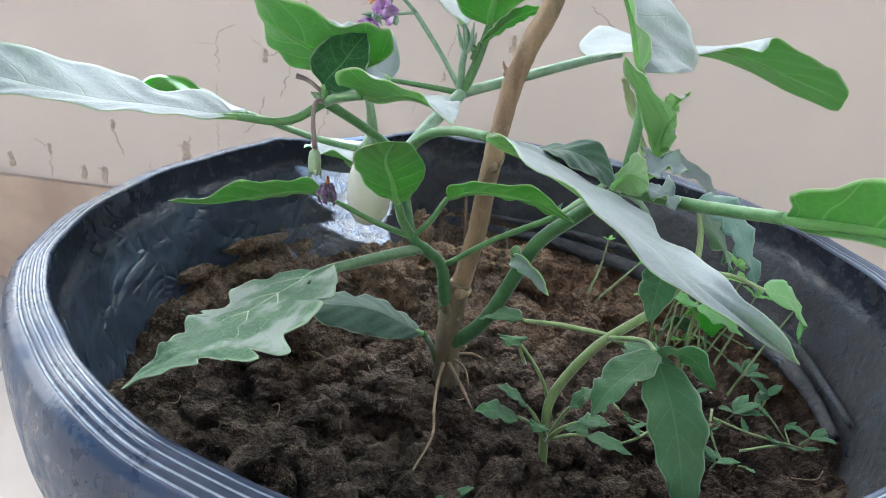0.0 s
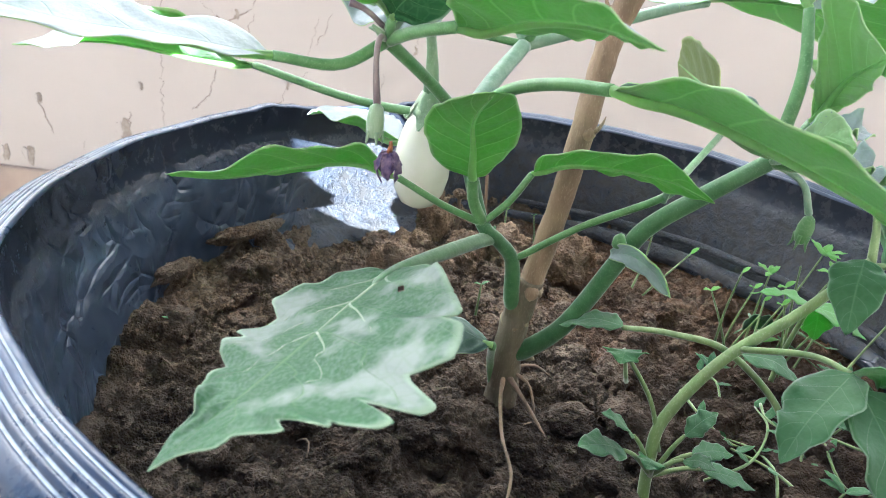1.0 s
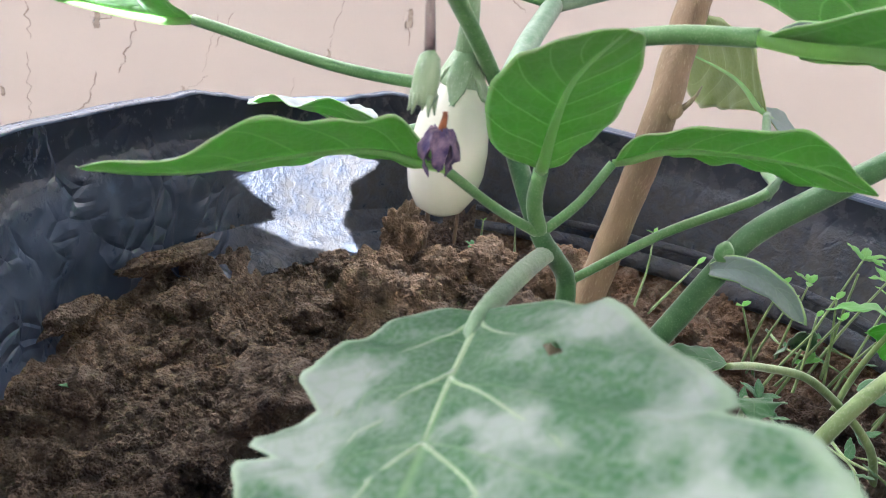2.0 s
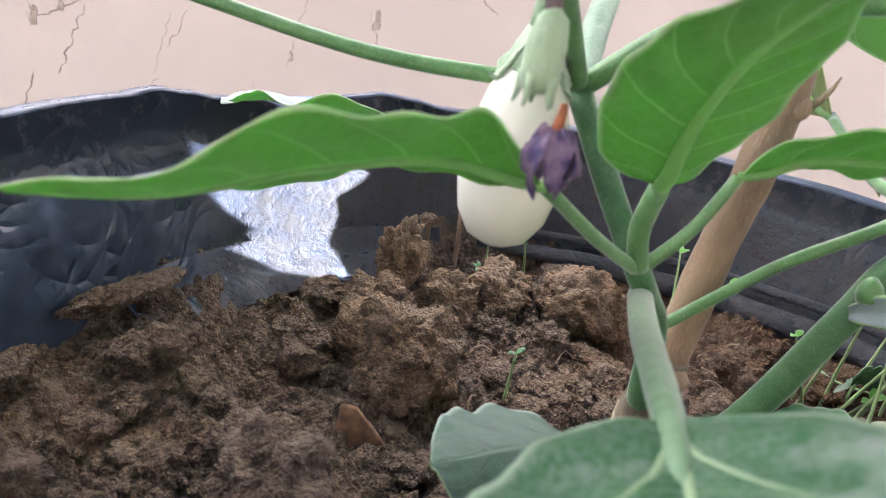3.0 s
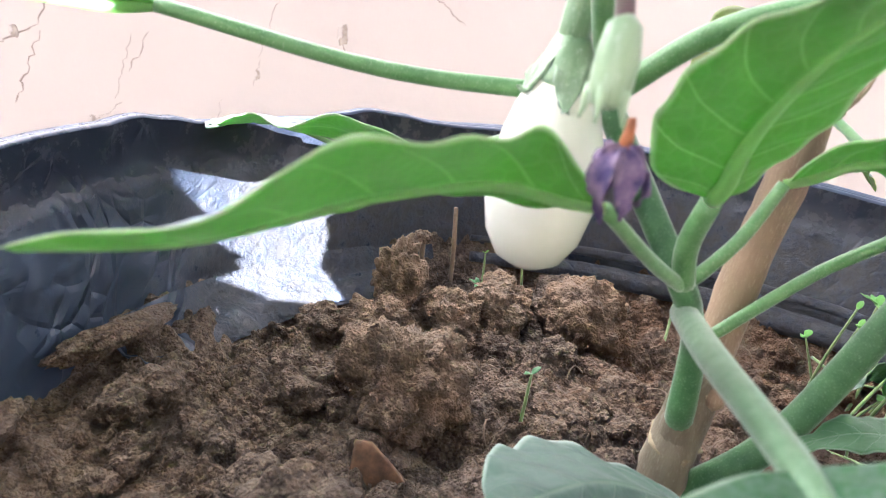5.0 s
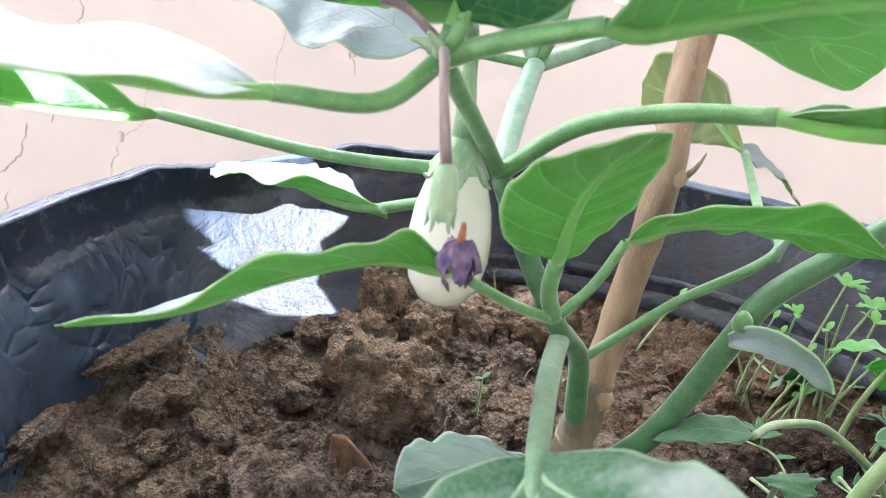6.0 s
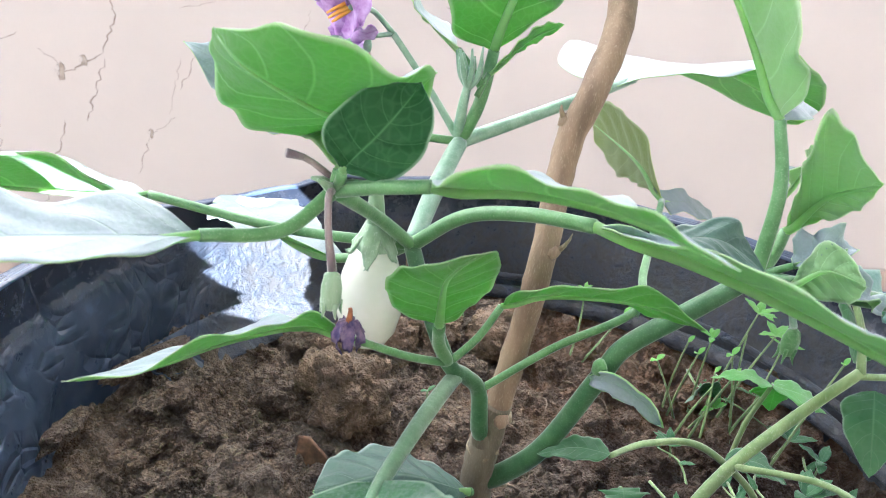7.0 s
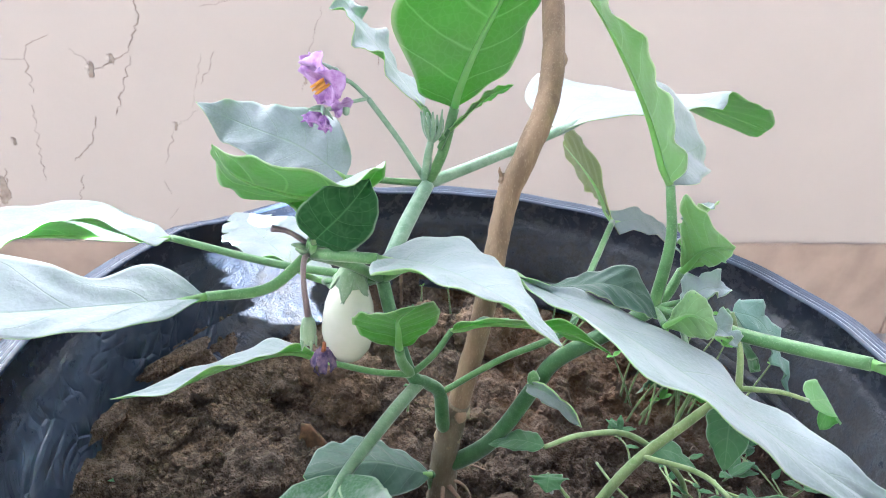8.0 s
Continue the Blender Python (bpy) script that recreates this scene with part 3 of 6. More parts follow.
            i, j = min(along - 1, max(1, round(u * along))), across // 2 + round(who * reach * (k / 12) ** 0.8 * across / 2)
            nn = (grid[i][j + 1] - grid[i][j - 1]).cross(grid[i + 1][j] - grid[i - 1][j]).normalized()
            pts.append(grid[i][j] - nn * r * (0.7 - 0.3 * k / 12))
        part("vein", tube(pts, [r, r * 0.8, r * 0.6, r * 0.4, r * 0.2], 8, 0.003), VEIN_TOP, blade)
    return blade


# ---- setting: floor, back wall with its stone skirting, unseen shading screen behind the camera ----
FLOOR_Z = -0.55
SKIRT_Z = -0.307
WALL_AT, WALL_TURN = Vector((0.0, 1.21, 0.0)), radians(-5.3)


def box_mesh(x0, x1, y0, y1, z0, z1, bevel=0.0):
    bm = bmesh.new()
    bmesh.ops.create_cube(bm, size=1.0)
    for v in bm.verts:
        v.co = Vector(((x0 + x1) / 2 + v.co.x * (x1 - x0), (y0 + y1) / 2 + v.co.y * (y1 - y0), (z0 + z1) / 2 + v.co.z * (z1 - z0)))
    if bevel:
        bmesh.ops.bevel(bm, geom=bm.edges[:], offset=bevel, segments=2, affect="EDGES")
    return bm


def on_wall(ob):
    ob.matrix_basis = Matrix.Translation(WALL_AT) @ Matrix.Rotation(WALL_TURN, 4, "Z")
    return ob


ground = tagged(part("ground", box_mesh(-60, 60, -60, 60, FLOOR_Z - 0.3, FLOOR_Z - 0.012), FLOOR, smooth=False), "pale beige stone terrace floor", "floor", kind="structure")
for ix in range(-4, 6):
    for iy in range(-2, 3):
        x, y = ix * 0.4 + 0.1, iy * 0.4 + 0.2
        part("tile", box_mesh(x + 0.0015, x + 0.3985, y + 0.0015, y + 0.3985, FLOOR_Z - 0.012, FLOOR_Z, 0.001), FLOOR, ground, smooth=False)
wall_north = on_wall(tagged(part("wall_north", box_mesh(-9, 9, 0, 0.2, FLOOR_Z, 2.6), WALL, smooth=False), "cream painted plaster wall with peeling cracks", "wall", kind="structure"))
skirting = on_wall(tagged(new("baseboard"), "beige polished stone skirting along the wall", "skirting", kind="structure"))
for k in range(-6, 6):
    part("skirting_tile", box_mesh(k * 1.5 - 0.099, k * 1.5 + 1.399, -0.012, -0.001, FLOOR_Z, SKIRT_Z, 0.002), SKIRT, skirting, smooth=False).matrix_parent_inverse = Matrix()

# an unseen tall screen, added behind the camera, shades the tub; a narrow gap in it lets one beam of sun through
screen = tagged(new("shade_screen"), "tall unseen cream screen, added to shade the tub, with a sun gap", "wall", kind="structure")
# gap edges follow the outline wanted for the sun patch
GAP_LEFT = [(-1.2512, 0.8904), (-1.2767, 0.9026), (-1.2731, 0.9064), (-1.2762, 0.9139), (-1.2735, 0.9150), (-1.2843, 0.9231), (-1.2905, 0.9322), (-1.2868, 0.9345), (-1.2939, 0.9464), (-1.2975, 0.9557), (-1.2955, 0.9629), (-1.2865, 0.9776), (-1.2829, 0.9871), (-1.272, 0.995)]
GAP_RIGHT = [(-1.2183, 0.8890), (-1.2308, 0.9016), (-1.2384, 0.9075), (-1.2404, 0.9168), (-1.2425, 0.9225), (-1.2420, 0.9280), (-1.2450, 0.9380), (-1.2400, 0.9430), (-1.2340, 0.9500), (-1.2300, 0.9600), (-1.2380, 0.9700), (-1.2480, 0.9800), (-1.2540, 0.9877), (-1.2590, 0.9940), (-1.272, 0.9990)]
for edge, far in ((GAP_LEFT, -9.0), (GAP_RIGHT, 9.0)):
    steps = [(-1.235, FLOOR_Z), (-1.235, edge[0][1] - 0.002)] + edge + [(-1.272, 1.8)]
    bm = bmesh.new()
    for (xa, za), (xb, zb) in zip(steps, steps[1:]):
        if zb - za < 1e-6:
            continue
        ring = [bm.verts.new((x, y, z)) for y in (-1.20, -1.204) for x, z in ((far, za), (xa, za), (xb, zb), (far, zb))]
        for f in ((0, 1, 2, 3), (7, 6, 5, 4), (0, 4, 5, 1), (1, 5, 6, 2), (2, 6, 7, 3), (3, 7, 4, 0)):
            bm.faces.new([ring[i] for i in f])
    part("panel", bm, WALL, screen, smooth=False)
# extra height added out of view, to darken the wall's right side
part("panel", box_mesh(-0.9, 9.0, -1.204, -1.20, 1.801, 2.3), WALL, screen, smooth=False)

# cracks and flaked paint on the back wall, in metres along and up it
CRACKS = [((-0.421, -0.002), (-0.388, 0.0), (-0.382, 0.021), (-0.348, 0.04)), ((-0.388, 0.0), (-0.384, -0.052)), ((-0.39, -0.071), (-0.39, -0.199)),
          ((-0.221, 0.12), (-0.22, 0.063), (-0.237, 0.021)), ((-0.237, 0.02), (-0.296, -0.015)), ((-0.323, 0.02), (-0.299, -0.001)),
          ((-0.299, -0.085), (-0.311, -0.133), (-0.341, -0.164)), ((-0.33, -0.187), (-0.347, -0.255)), ((-0.109, 0.029), (-0.134, -0.026)),
          ((-0.141, -0.068), (-0.178, -0.096)), ((-0.181, -0.103), (-0.2, -0.164)), ((-0.236, 0.013), (-0.268, -0.083))]
CRACKS += [((-0.205, -0.194), (-0.195, -0.221)), ((-0.183, -0.242), (-0.204, -0.269)), ((-0.13, 0.094), (-0.079, 0.108)), ((-0.604, -0.172), (-0.583, -0.238)),
           ((-0.765, -0.224), (-0.736, -0.242), (-0.74, -0.302)), ((-0.448, -0.18), (-0.452, -0.221)), ((-0.528, -0.242), (-0.533, -0.26)), ((0.266, 0.137), (0.327, 0.098)),
           ((0.145, 0.075), (0.152, 0.02)), ((0.035, 0.014), (0.028, -0.029)), ((-0.131, 0.023), (-0.151, -0.064)), ((0.058, 0.11), (0.03, 0.013)), ((-0.014, -0.05), (-0.022, -0.085))]
CHIPS = [(-0.296, -0.012, 0.010), (-0.178, -0.096, 0.006), (-0.265, 0.008, 0.008), (-0.458, -0.221, 0.02), (-0.425, -0.132, 0.006), (-0.67, -0.284, 0.014), (-0.629, -0.285, 0.016),
         (-0.821, -0.277, 0.012), (-0.736, -0.242, 0.008), (-0.600, -0.178, 0.008), (0.147, 0.061, 0.012), (0.032, -0.01, 0.006)]
crack_rnd = random.Random(11)


def crack_mesh(points, width):
    """A crooked thin groove with broken edges, as a strip just proud of the paint."""
    line = []
    for (a, b), (c, d) in zip(points, points[1:]):
        n = max(3, int(math.hypot(c - a, d - b) / 0.006))
        for i in range(n):
            f = i / n
            j = 0.0035 if 0 < i < n else 0.0
            line.append((a + (c - a) * f + crack_rnd.uniform(-j, j), b + (d - b) * f + crack_rnd.uniform(-j, j) * 0.6))
    line.append(points[-1])
    bm = bmesh.new()
    rows = []
    for i, (x, z) in enumerate(line):
        px, pz = line[max(i - 1, 0)]
        qx, qz = line[min(i + 1, len(line) - 1)]
        t = Vector((qx - px, qz - pz)).normalized()
        w = width * crack_rnd.uniform(0.35, 1.3) * (0.25 if i in (0, len(line) - 1) else 1)
        rows.append([bm.verts.new((x - t.y * w * k, y, z + t.x * w * k)) for k, y in ((-1, 0.0), (-0.8, -0.0006), (0.8, -0.0006), (1, 0.0))])
    for a, b in zip(rows, rows[1:]):
        for k in range(3):
            bm.faces.new((a[k], a[k + 1], b[k + 1], b[k]))
    return bm


def chip_mesh(x, z, r, lift, grow, sx=1.0):
    """A ragged flake of paint, or the bare patch under it."""
    bm = bmesh.new()
    n = 15
    ring = []
    for k in range(n):
        a = 2 * math.pi * k / n
        q = r * grow * (1 + 0.6 * noise.noise(Vector((math.cos(a) * 1.5 + x * 40, math.sin(a) * 1.5, z * 40))))
        ring.append((x + q * 0.55 * math.cos(a) * sx, z + q * 1.2 * math.sin(a)))
    front = [bm.verts.new((a, -lift - 0.0004 * (i % 3), b)) for i, (a, b) in enumerate(ring)]
    back = [bm.verts.new((a, 0.001, b)) for a, b in ring]
    bm.faces.new(front)
    for k in range(n):
        bm.faces.new((front[k], back[k], back[(k + 1) % n], front[(k + 1) % n]))
    return bm


for line in CRACKS:
    part("crack", crack_mesh(line, crack_rnd.choice((0.0004, 0.0006, 0.0009))), CRACK, wall_north, smooth=False).matrix_parent_inverse = Matrix()
for x, z, r in CHIPS:
    part("bare_patch", chip_mesh(x, z, r, 0.0008, 1.0), PLASTER, wall_north, smooth=False).matrix_parent_inverse = Matrix()
    part("paint_flake", chip_mesh(x - 0.5 * r, z + 0.25 * r, r, 0.0022, 0.6), WALL, wall_north, smooth=False).matrix_parent_inverse = Matrix()

# ---- the tub ----
TUB = Vector((0.051, 0.341, 0.0))
RIM_R, RIM_Z = 0.2295, 0.056


RIM_WAVE = [(0, 0.0019), (45, 0.0007), (84, 0.0), (93, 0.0005), (98, 0.003), (103, 0.0055), (107, 0.0032), (111, -0.0003), (119, -0.0005), (127, 0.0), (131, 0.0028), (135, 0.0055), (139, 0.0036), (145, 0.0028), (178, 0.0026), (220, 0.0015), (270, -0.001), (360, 0.0019)]


def tub_wave(a):
    """Height of the uneven rim round the tub, by the angle."""
    deg = math.degrees(a) % 360
    for (p, h), (q, k) in zip(RIM_WAVE, RIM_WAVE[1:]):
        if p <= deg <= q:
            s = (deg - p) / (q - p)
            return h + (k - h) * s * s * (3 - 2 * s) + 0.0004 * math.sin(23 * a)
    return 0.0


TUB_OVAL = [(0, 1.0), (150, 1.0), (182, 1.012), (192, 1.008), (200, 0.988), (210, 0.958), (220, 0.938), (235, 0.914), (250, 0.892), (270, 0.875), (300, 0.89), (330, 0.95), (360, 1.0)]


def tub_oval(deg):
    """The tub is pressed in at its front: how far out it reaches at an angle."""
    deg = deg % 360
    for (p, h), (q, k) in zip(TUB_OVAL, TUB_OVAL[1:]):
        if p <= deg <= q:
            s = (deg - p) / (q - p)
            return h + (k - h) * s
    return 1.0


def tub_spot(a, r):
    """A place in the tub by angle and radius, pressed in with it."""
    r *= tub_oval(math.degrees(a))
    return TUB.x + r * math.cos(a), TUB.y + r * math.sin(a)


def tub_body(rings, seg, crumple, name, mat, parent, label=""):
    bm = bmesh.new()
    grid = []
    for r, z, w in rings:
        ring = []
        for k in range(seg):
            a = 2 * math.pi * k / seg
            d = Vector((math.cos(a), math.sin(a), 0))
            q = Vector((d.x * 0.227, d.y * 0.227, z))
            calm = 1.0 - 0.9 * max(0.0, min(1.0, (132 - math.degrees(a)) / 14)) if k * 360 / seg < 240 else 1.0
            c = 0.0004 * noise.noise(q * 22)
            if w < 0.9:
                crease = max(0.0, 1 - abs(noise.noise(q * 24 + Vector((4, 9, 2)))) * 4.5) + 0.6 * max(0.0, 1 - abs(noise.noise(q * 36 + Vector((1, 5, 8)))) * 4)
                c = crumple * calm * min(1.0, max(0.0, (0.031 - z) / 0.02)) * (0.9 * noise.noise(q * 17 + Vector((3, 1, 7))) + 0.15 * noise.noise(q * 40) - 0.16 * crease)
            level = 0.0
            if name == "rim":
                turn = abs((math.degrees(a) - 10 + 180) % 360 - 180)
                level = 0.42 * min(max(r - 0.229, 0.0), 0.0125) * max(0.0, min(1.0, (100 - turn) / 30))
            ring.append(bm.verts.new(TUB + d * (r * tub_oval(math.degrees(a)) + c) + Vector((0, 0, z + level + w * tub_wave(a)))))
        grid.append(ring)
    for a, b in zip(grid, grid[1:]):
        for k in range(seg):
            bm.faces.new((a[k], a[(k + 1) % seg], b[(k + 1) % seg], b[k]))
    return part(name, bm, mat, parent, label)


tub = thing("plant_tub", (TUB.x, TUB.y, FLOOR_Z), "large black plastic tub with a rolled rim", "planter")
inside = [(0.2, -0.30, 0.0)] + [(0.206 + 0.0165 * s, -0.07 + 0.1 * s, 0.6 * s * s) for s in [i / 64 for i in range(65)]]
inside += [(0.2228, 0.0320, 0.91), (0.2233, 0.0340, 0.92), (0.2241, 0.0360, 0.93), (0.2250, 0.0380, 0.94), (0.2257, 0.0405, 0.95), (0.2264, 0.044, 1.0), (0.2268, 0.050, 1.0), (0.2269, 0.0545, 1.0), (0.2270, 0.0574, 1.0)]
tub_body(inside[::-1], 440, 0.0045, "inner_wall", TUB_IN, tub, "crumpled dusty black plastic lining")
lip = [(0.2268, 0.0570, 1.0), (0.2270, 0.0577, 1.0), (0.2276, 0.0583, 1.0), (0.2287, 0.0585, 1.0)]
for ridge in range(4):
    r0 = 0.2292 + 0.0031 * ridge
    z0 = 0.0584 - 0.0008 * ridge - 0.0002 * ridge * ridge
    lip += [(r0, z0, 1.0), (r0 + 0.0004, z0 - 0.0007, 1.0), (r0 + 0.0008, z0 - 0.0008, 1.0), (r0 + 0.0012, z0 - 0.0003, 1.0), (r0 + 0.0022, z0 - 0.0002, 1.0)]
for k in range(11):
    a = radians(75 - k * 15)
    lip.append((0.2408 + 0.0042 * math.cos(a) + 0.0008 * k, 0.0486 + 0.0045 * math.sin(a) - 0.0040 * k * k / 10, 1.0))
lip += [(0.243, 0.000, 0.95), (0.236, -0.002, 0.9)]
tub_body(lip, 260, 0.0, "rim", TUB_RIM, tub, "rolled blue-grey rim, worn ridges painted pale with sky glare")
outer = [(RIM_R + 0.006, 0.004, 0.9), (0.226, -0.012, 0.2), (0.217, -0.06, 0.1), (0.208, -0.15, 0.0), (0.20, -0.28, 0.0), (0.188, FLOOR_Z + 0.01, 0.0), (0.18, FLOOR_Z, 0.0)]
tub_body(outer, 160, 0.004, "outer_wall", TUB_IN, tub)


bm = bmesh.new()
rows = []
for k in range(61):
    a = radians(92 + 52 * k / 60)
    d = Vector((math.cos(a), math.sin(a), 0))
    rows.append([bm.verts.new(TUB + d * (r + 0.0012 * noise.noise(d * 20)) + Vector((0, 0, z + 0.0015 * noise.noise(d * 9)))) for r, z in ((0.212, -0.008), (0.2075, -0.013), (0.2062, -0.0165), (0.2035, -0.0188), (0.199, -0.0198), (0.194, -0.0220), (0.189, -0.028))])
for p, q in zip(rows, rows[1:]):
    for i in range(6):
        bm.faces.new((p[i], p[i + 1], q[i + 1], q[i]))
part("ledge", bm, TUB_IN, tub)


# ---- the soil ----
PITS = [(-0.004, 0.405, 0.013, 0.009), (-0.045, 0.522, 0.018, 0.008), (-0.02, 0.530, 0.016, 0.008), (-0.019, 0.402, 0.012, 0.012), (0.089, 0.446, 0.013, 0.010), (-0.045, 0.326, 0.014, 0.010), (-0.035, 0.448, 0.010, 0.008), (-0.055, 0.435, 0.009, 0.008), (0.012, 0.445, 0.010, 0.008), (0.018, 0.300, 0.012, 0.008), (0.055, 0.325, 0.012, 0.008), (-0.085, 0.315, 0.012, 0.008)]


def soil_height(x, y):
    q = Vector((x, y, 0.0))
    r = math.hypot(x - TUB.x, y - TUB.y)
    w = q + 0.010 * Vector((noise.noise(q * 40), noise.noise(q * 40 + Vector((9, 9, 9))), 0))
    lump = noise.noise(q * 14 + Vector((2, 8, 3)))
    h = -0.030 + 0.008 * noise.noise(q * 9 + Vector((5, 2, 1))) + 0.0085 * noise.fractal(w * 24, 0.9, 2.1, 4)
    h += 0.013 * max(0.0, 0.55 - noise.voronoi(w * 62)[0][0]) * (0.8 + lump)
    h += 0.0080 * (0.5 - noise.voronoi(w * 150)[0][0]) * (0.75 + 0.9 * noise.noise(q * 25))
    h += 0.0018 * (0.5 - noise.voronoi(q * 330)[0][0]) + 0.0008 * noise.noise(q * 560)
    h += 0.012 * max(0.0, (r - 0.13) / 0.08) ** 2 * (1.0 if y > 0.36 else 0.3)
    if y > 0.45 and -0.085 < x < 0.02 and r > 0.17:
        h -= 0.007 * min(1.0, (r - 0.17) / 0.012) * min(1.0, (0.02 - x) / 0.02, (x + 0.085) / 0.015)
    front = max(0.0, min(1.0, (0.36 - y) / 0.06))
    if front:
        h += front * (0.0065 * (0.5 - noise.voronoi(w * 46 + Vector((3, 1, 0)))[0][0]) + 0.004 * noise.noise(q * 70))
    for px, py, pr, pd in PITS:
        h -= pd * math.exp(-((x - px) ** 2 + (y - py) ** 2) / (pr * pr))
    return h


soil = tagged(new("soil"), "loose dry brown soil with clods filling the tub", "soil", kind="stuff")
bm = bmesh.new()
size, R_SOIL = 520, 0.216
index = {}
for i in range(size + 1):
    for j in range(size + 1):
        x, y = -R_SOIL + 2 * R_SOIL * i / size, -R_SOIL + 2 * R_SOIL * j / size
        if math.hypot(x, y) <= R_SOIL + 0.002:
            k = tub_oval(math.degrees(math.atan2(y, x)))
            x, y = TUB.x + x * k, TUB.y + y * k
            index[i, j] = bm.verts.new((x, y, soil_height(x, y)))
for (i, j) in list(index):
    k = ((i, j), (i + 1, j), (i + 1, j + 1), (i, j + 1))
    if all(c in index for c in k):
        bm.faces.new([index[c] for c in k])
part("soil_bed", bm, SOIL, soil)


def clod_mesh(r, seed, flat=0.75, sub=3, rough=0.45):
    """A rounded lump of earth with a broken, granular skin."""
    bm = bmesh.new()
    bmesh.ops.create_icosphere(bm, subdivisions=sub, radius=1.0)
    off = Vector((seed * 1.7, seed * 0.9, seed * 2.3))
    grain = max(2.5, r * 420)
    for v in bm.verts:
        d = v.co.normalized()
        k = 1 + rough * 0.8 * noise.fractal(d * 0.9 + off, 0.9, 2.1, 3)
        if sub > 2:
            k += 0.36 * (0.45 - noise.voronoi(d * 2.3 + off)[0][0]) + 0.16 * (0.5 - noise.voronoi(d * grain * 0.5 + off)[0][0]) + 0.075 * (0.5 - noise.voronoi(d * grain + off)[0][0])
            k += 0.05 * noise.noise(d * grain * 2.3 + off)
        v.co = Vector((d.x, d.y, d.z * flat)) * r * max(0.35, k)
    return bm


rnd = random.Random(4)
clod_meshes = []
for k in range(14):
    me = bpy.data.meshes.new("clod")
    b = clod_mesh(1.0, k + 1, rnd.uniform(0.6, 0.9), 4, 0.6)
    b.to_mesh(me)
    b.free()
    me.materials.append(SOIL)
    me.polygons.foreach_set("use_smooth", [True] * len(me.polygons))
    clod_meshes.append(me)
ico = bmesh.new()
bmesh.ops.create_icosphere(ico, subdivisions=1, radius=1.0)
ICO_V, ICO_F = [v.co.copy() for v in ico.verts], [[v.index for v in q.verts] for q in ico.faces]
ico.free()
crumb_v, crumb_f = [], []
for k in range(7000):
    a, r = rnd.uniform(0, 6.283), 0.205 * math.sqrt(rnd.random())
    x, y = tub_spot(a, r)
    if noise.noise(Vector((x, y, 0)) * 22) < -0.25:
        continue
    s = 0.0005 + 0.0026 * rnd.random() ** 3
    c = Vector((x, y, soil_height(x, y) + s * 0.3))
    n0 = len(crumb_v)
    turn = Euler((rnd.uniform(0, 6), rnd.uniform(0, 6), 0)).to_matrix()
    for q in ICO_V:
        crumb_v.append(c + turn @ Vector((q.x, q.y * 0.85, q.z * 0.75)) * s * (1 + 0.35 * noise.noise(q * 1.3 + Vector((k, 0, 0)))))
    crumb_f += [[n0 + i for i in q] for q in ICO_F]
crumb_me = bpy.data.meshes.new("crumbs")
crumb_me.from_pydata(crumb_v, [], crumb_f)
crumb_me.materials.append(SOIL)
new("crumbs", crumb_me).parent = soil
for k in range(230):
    a, r = rnd.uniform(0, 6.283), 0.190 * math.sqrt(rnd.random())
    x, y = tub_spot(a, r)
    s = 0.0035 + 0.0075 * rnd.random() ** 1.6
    ob = new("clod", clod_meshes[k % 14])
    ob.parent = soil
    ob.matrix_basis = Matrix.LocRotScale((x, y, soil_height(x, y) + 0.2 * s), Euler((rnd.uniform(-0.5, 0.5), rnd.uniform(-0.5, 0.5), rnd.uniform(0, 6.28))), (s, s, s))
for k in range(120):
    x, y = rnd.uniform(-0.11, 0.17), rnd.uniform(0.19, 0.335)
    if math.hypot(x - TUB.x, y - TUB.y) > 0.17 or math.hypot(x - 0.03, y - 0.338) < 0.014:
        continue
    s = 0.006 + 0.009 * rnd.random() ** 2
    ob = new("clod", clod_meshes[k % 14])
    ob.parent = soil
    ob.matrix_basis = Matrix.LocRotScale((x, y, soil_height(x, y) + 0.25 * s), Euler((rnd.uniform(-0.6, 0.6), rnd.uniform(-0.6, 0.6), rnd.uniform(0, 6.28))), (s, s * rnd.uniform(0.7, 1.0), s * rnd.uniform(0.6, 0.9)))
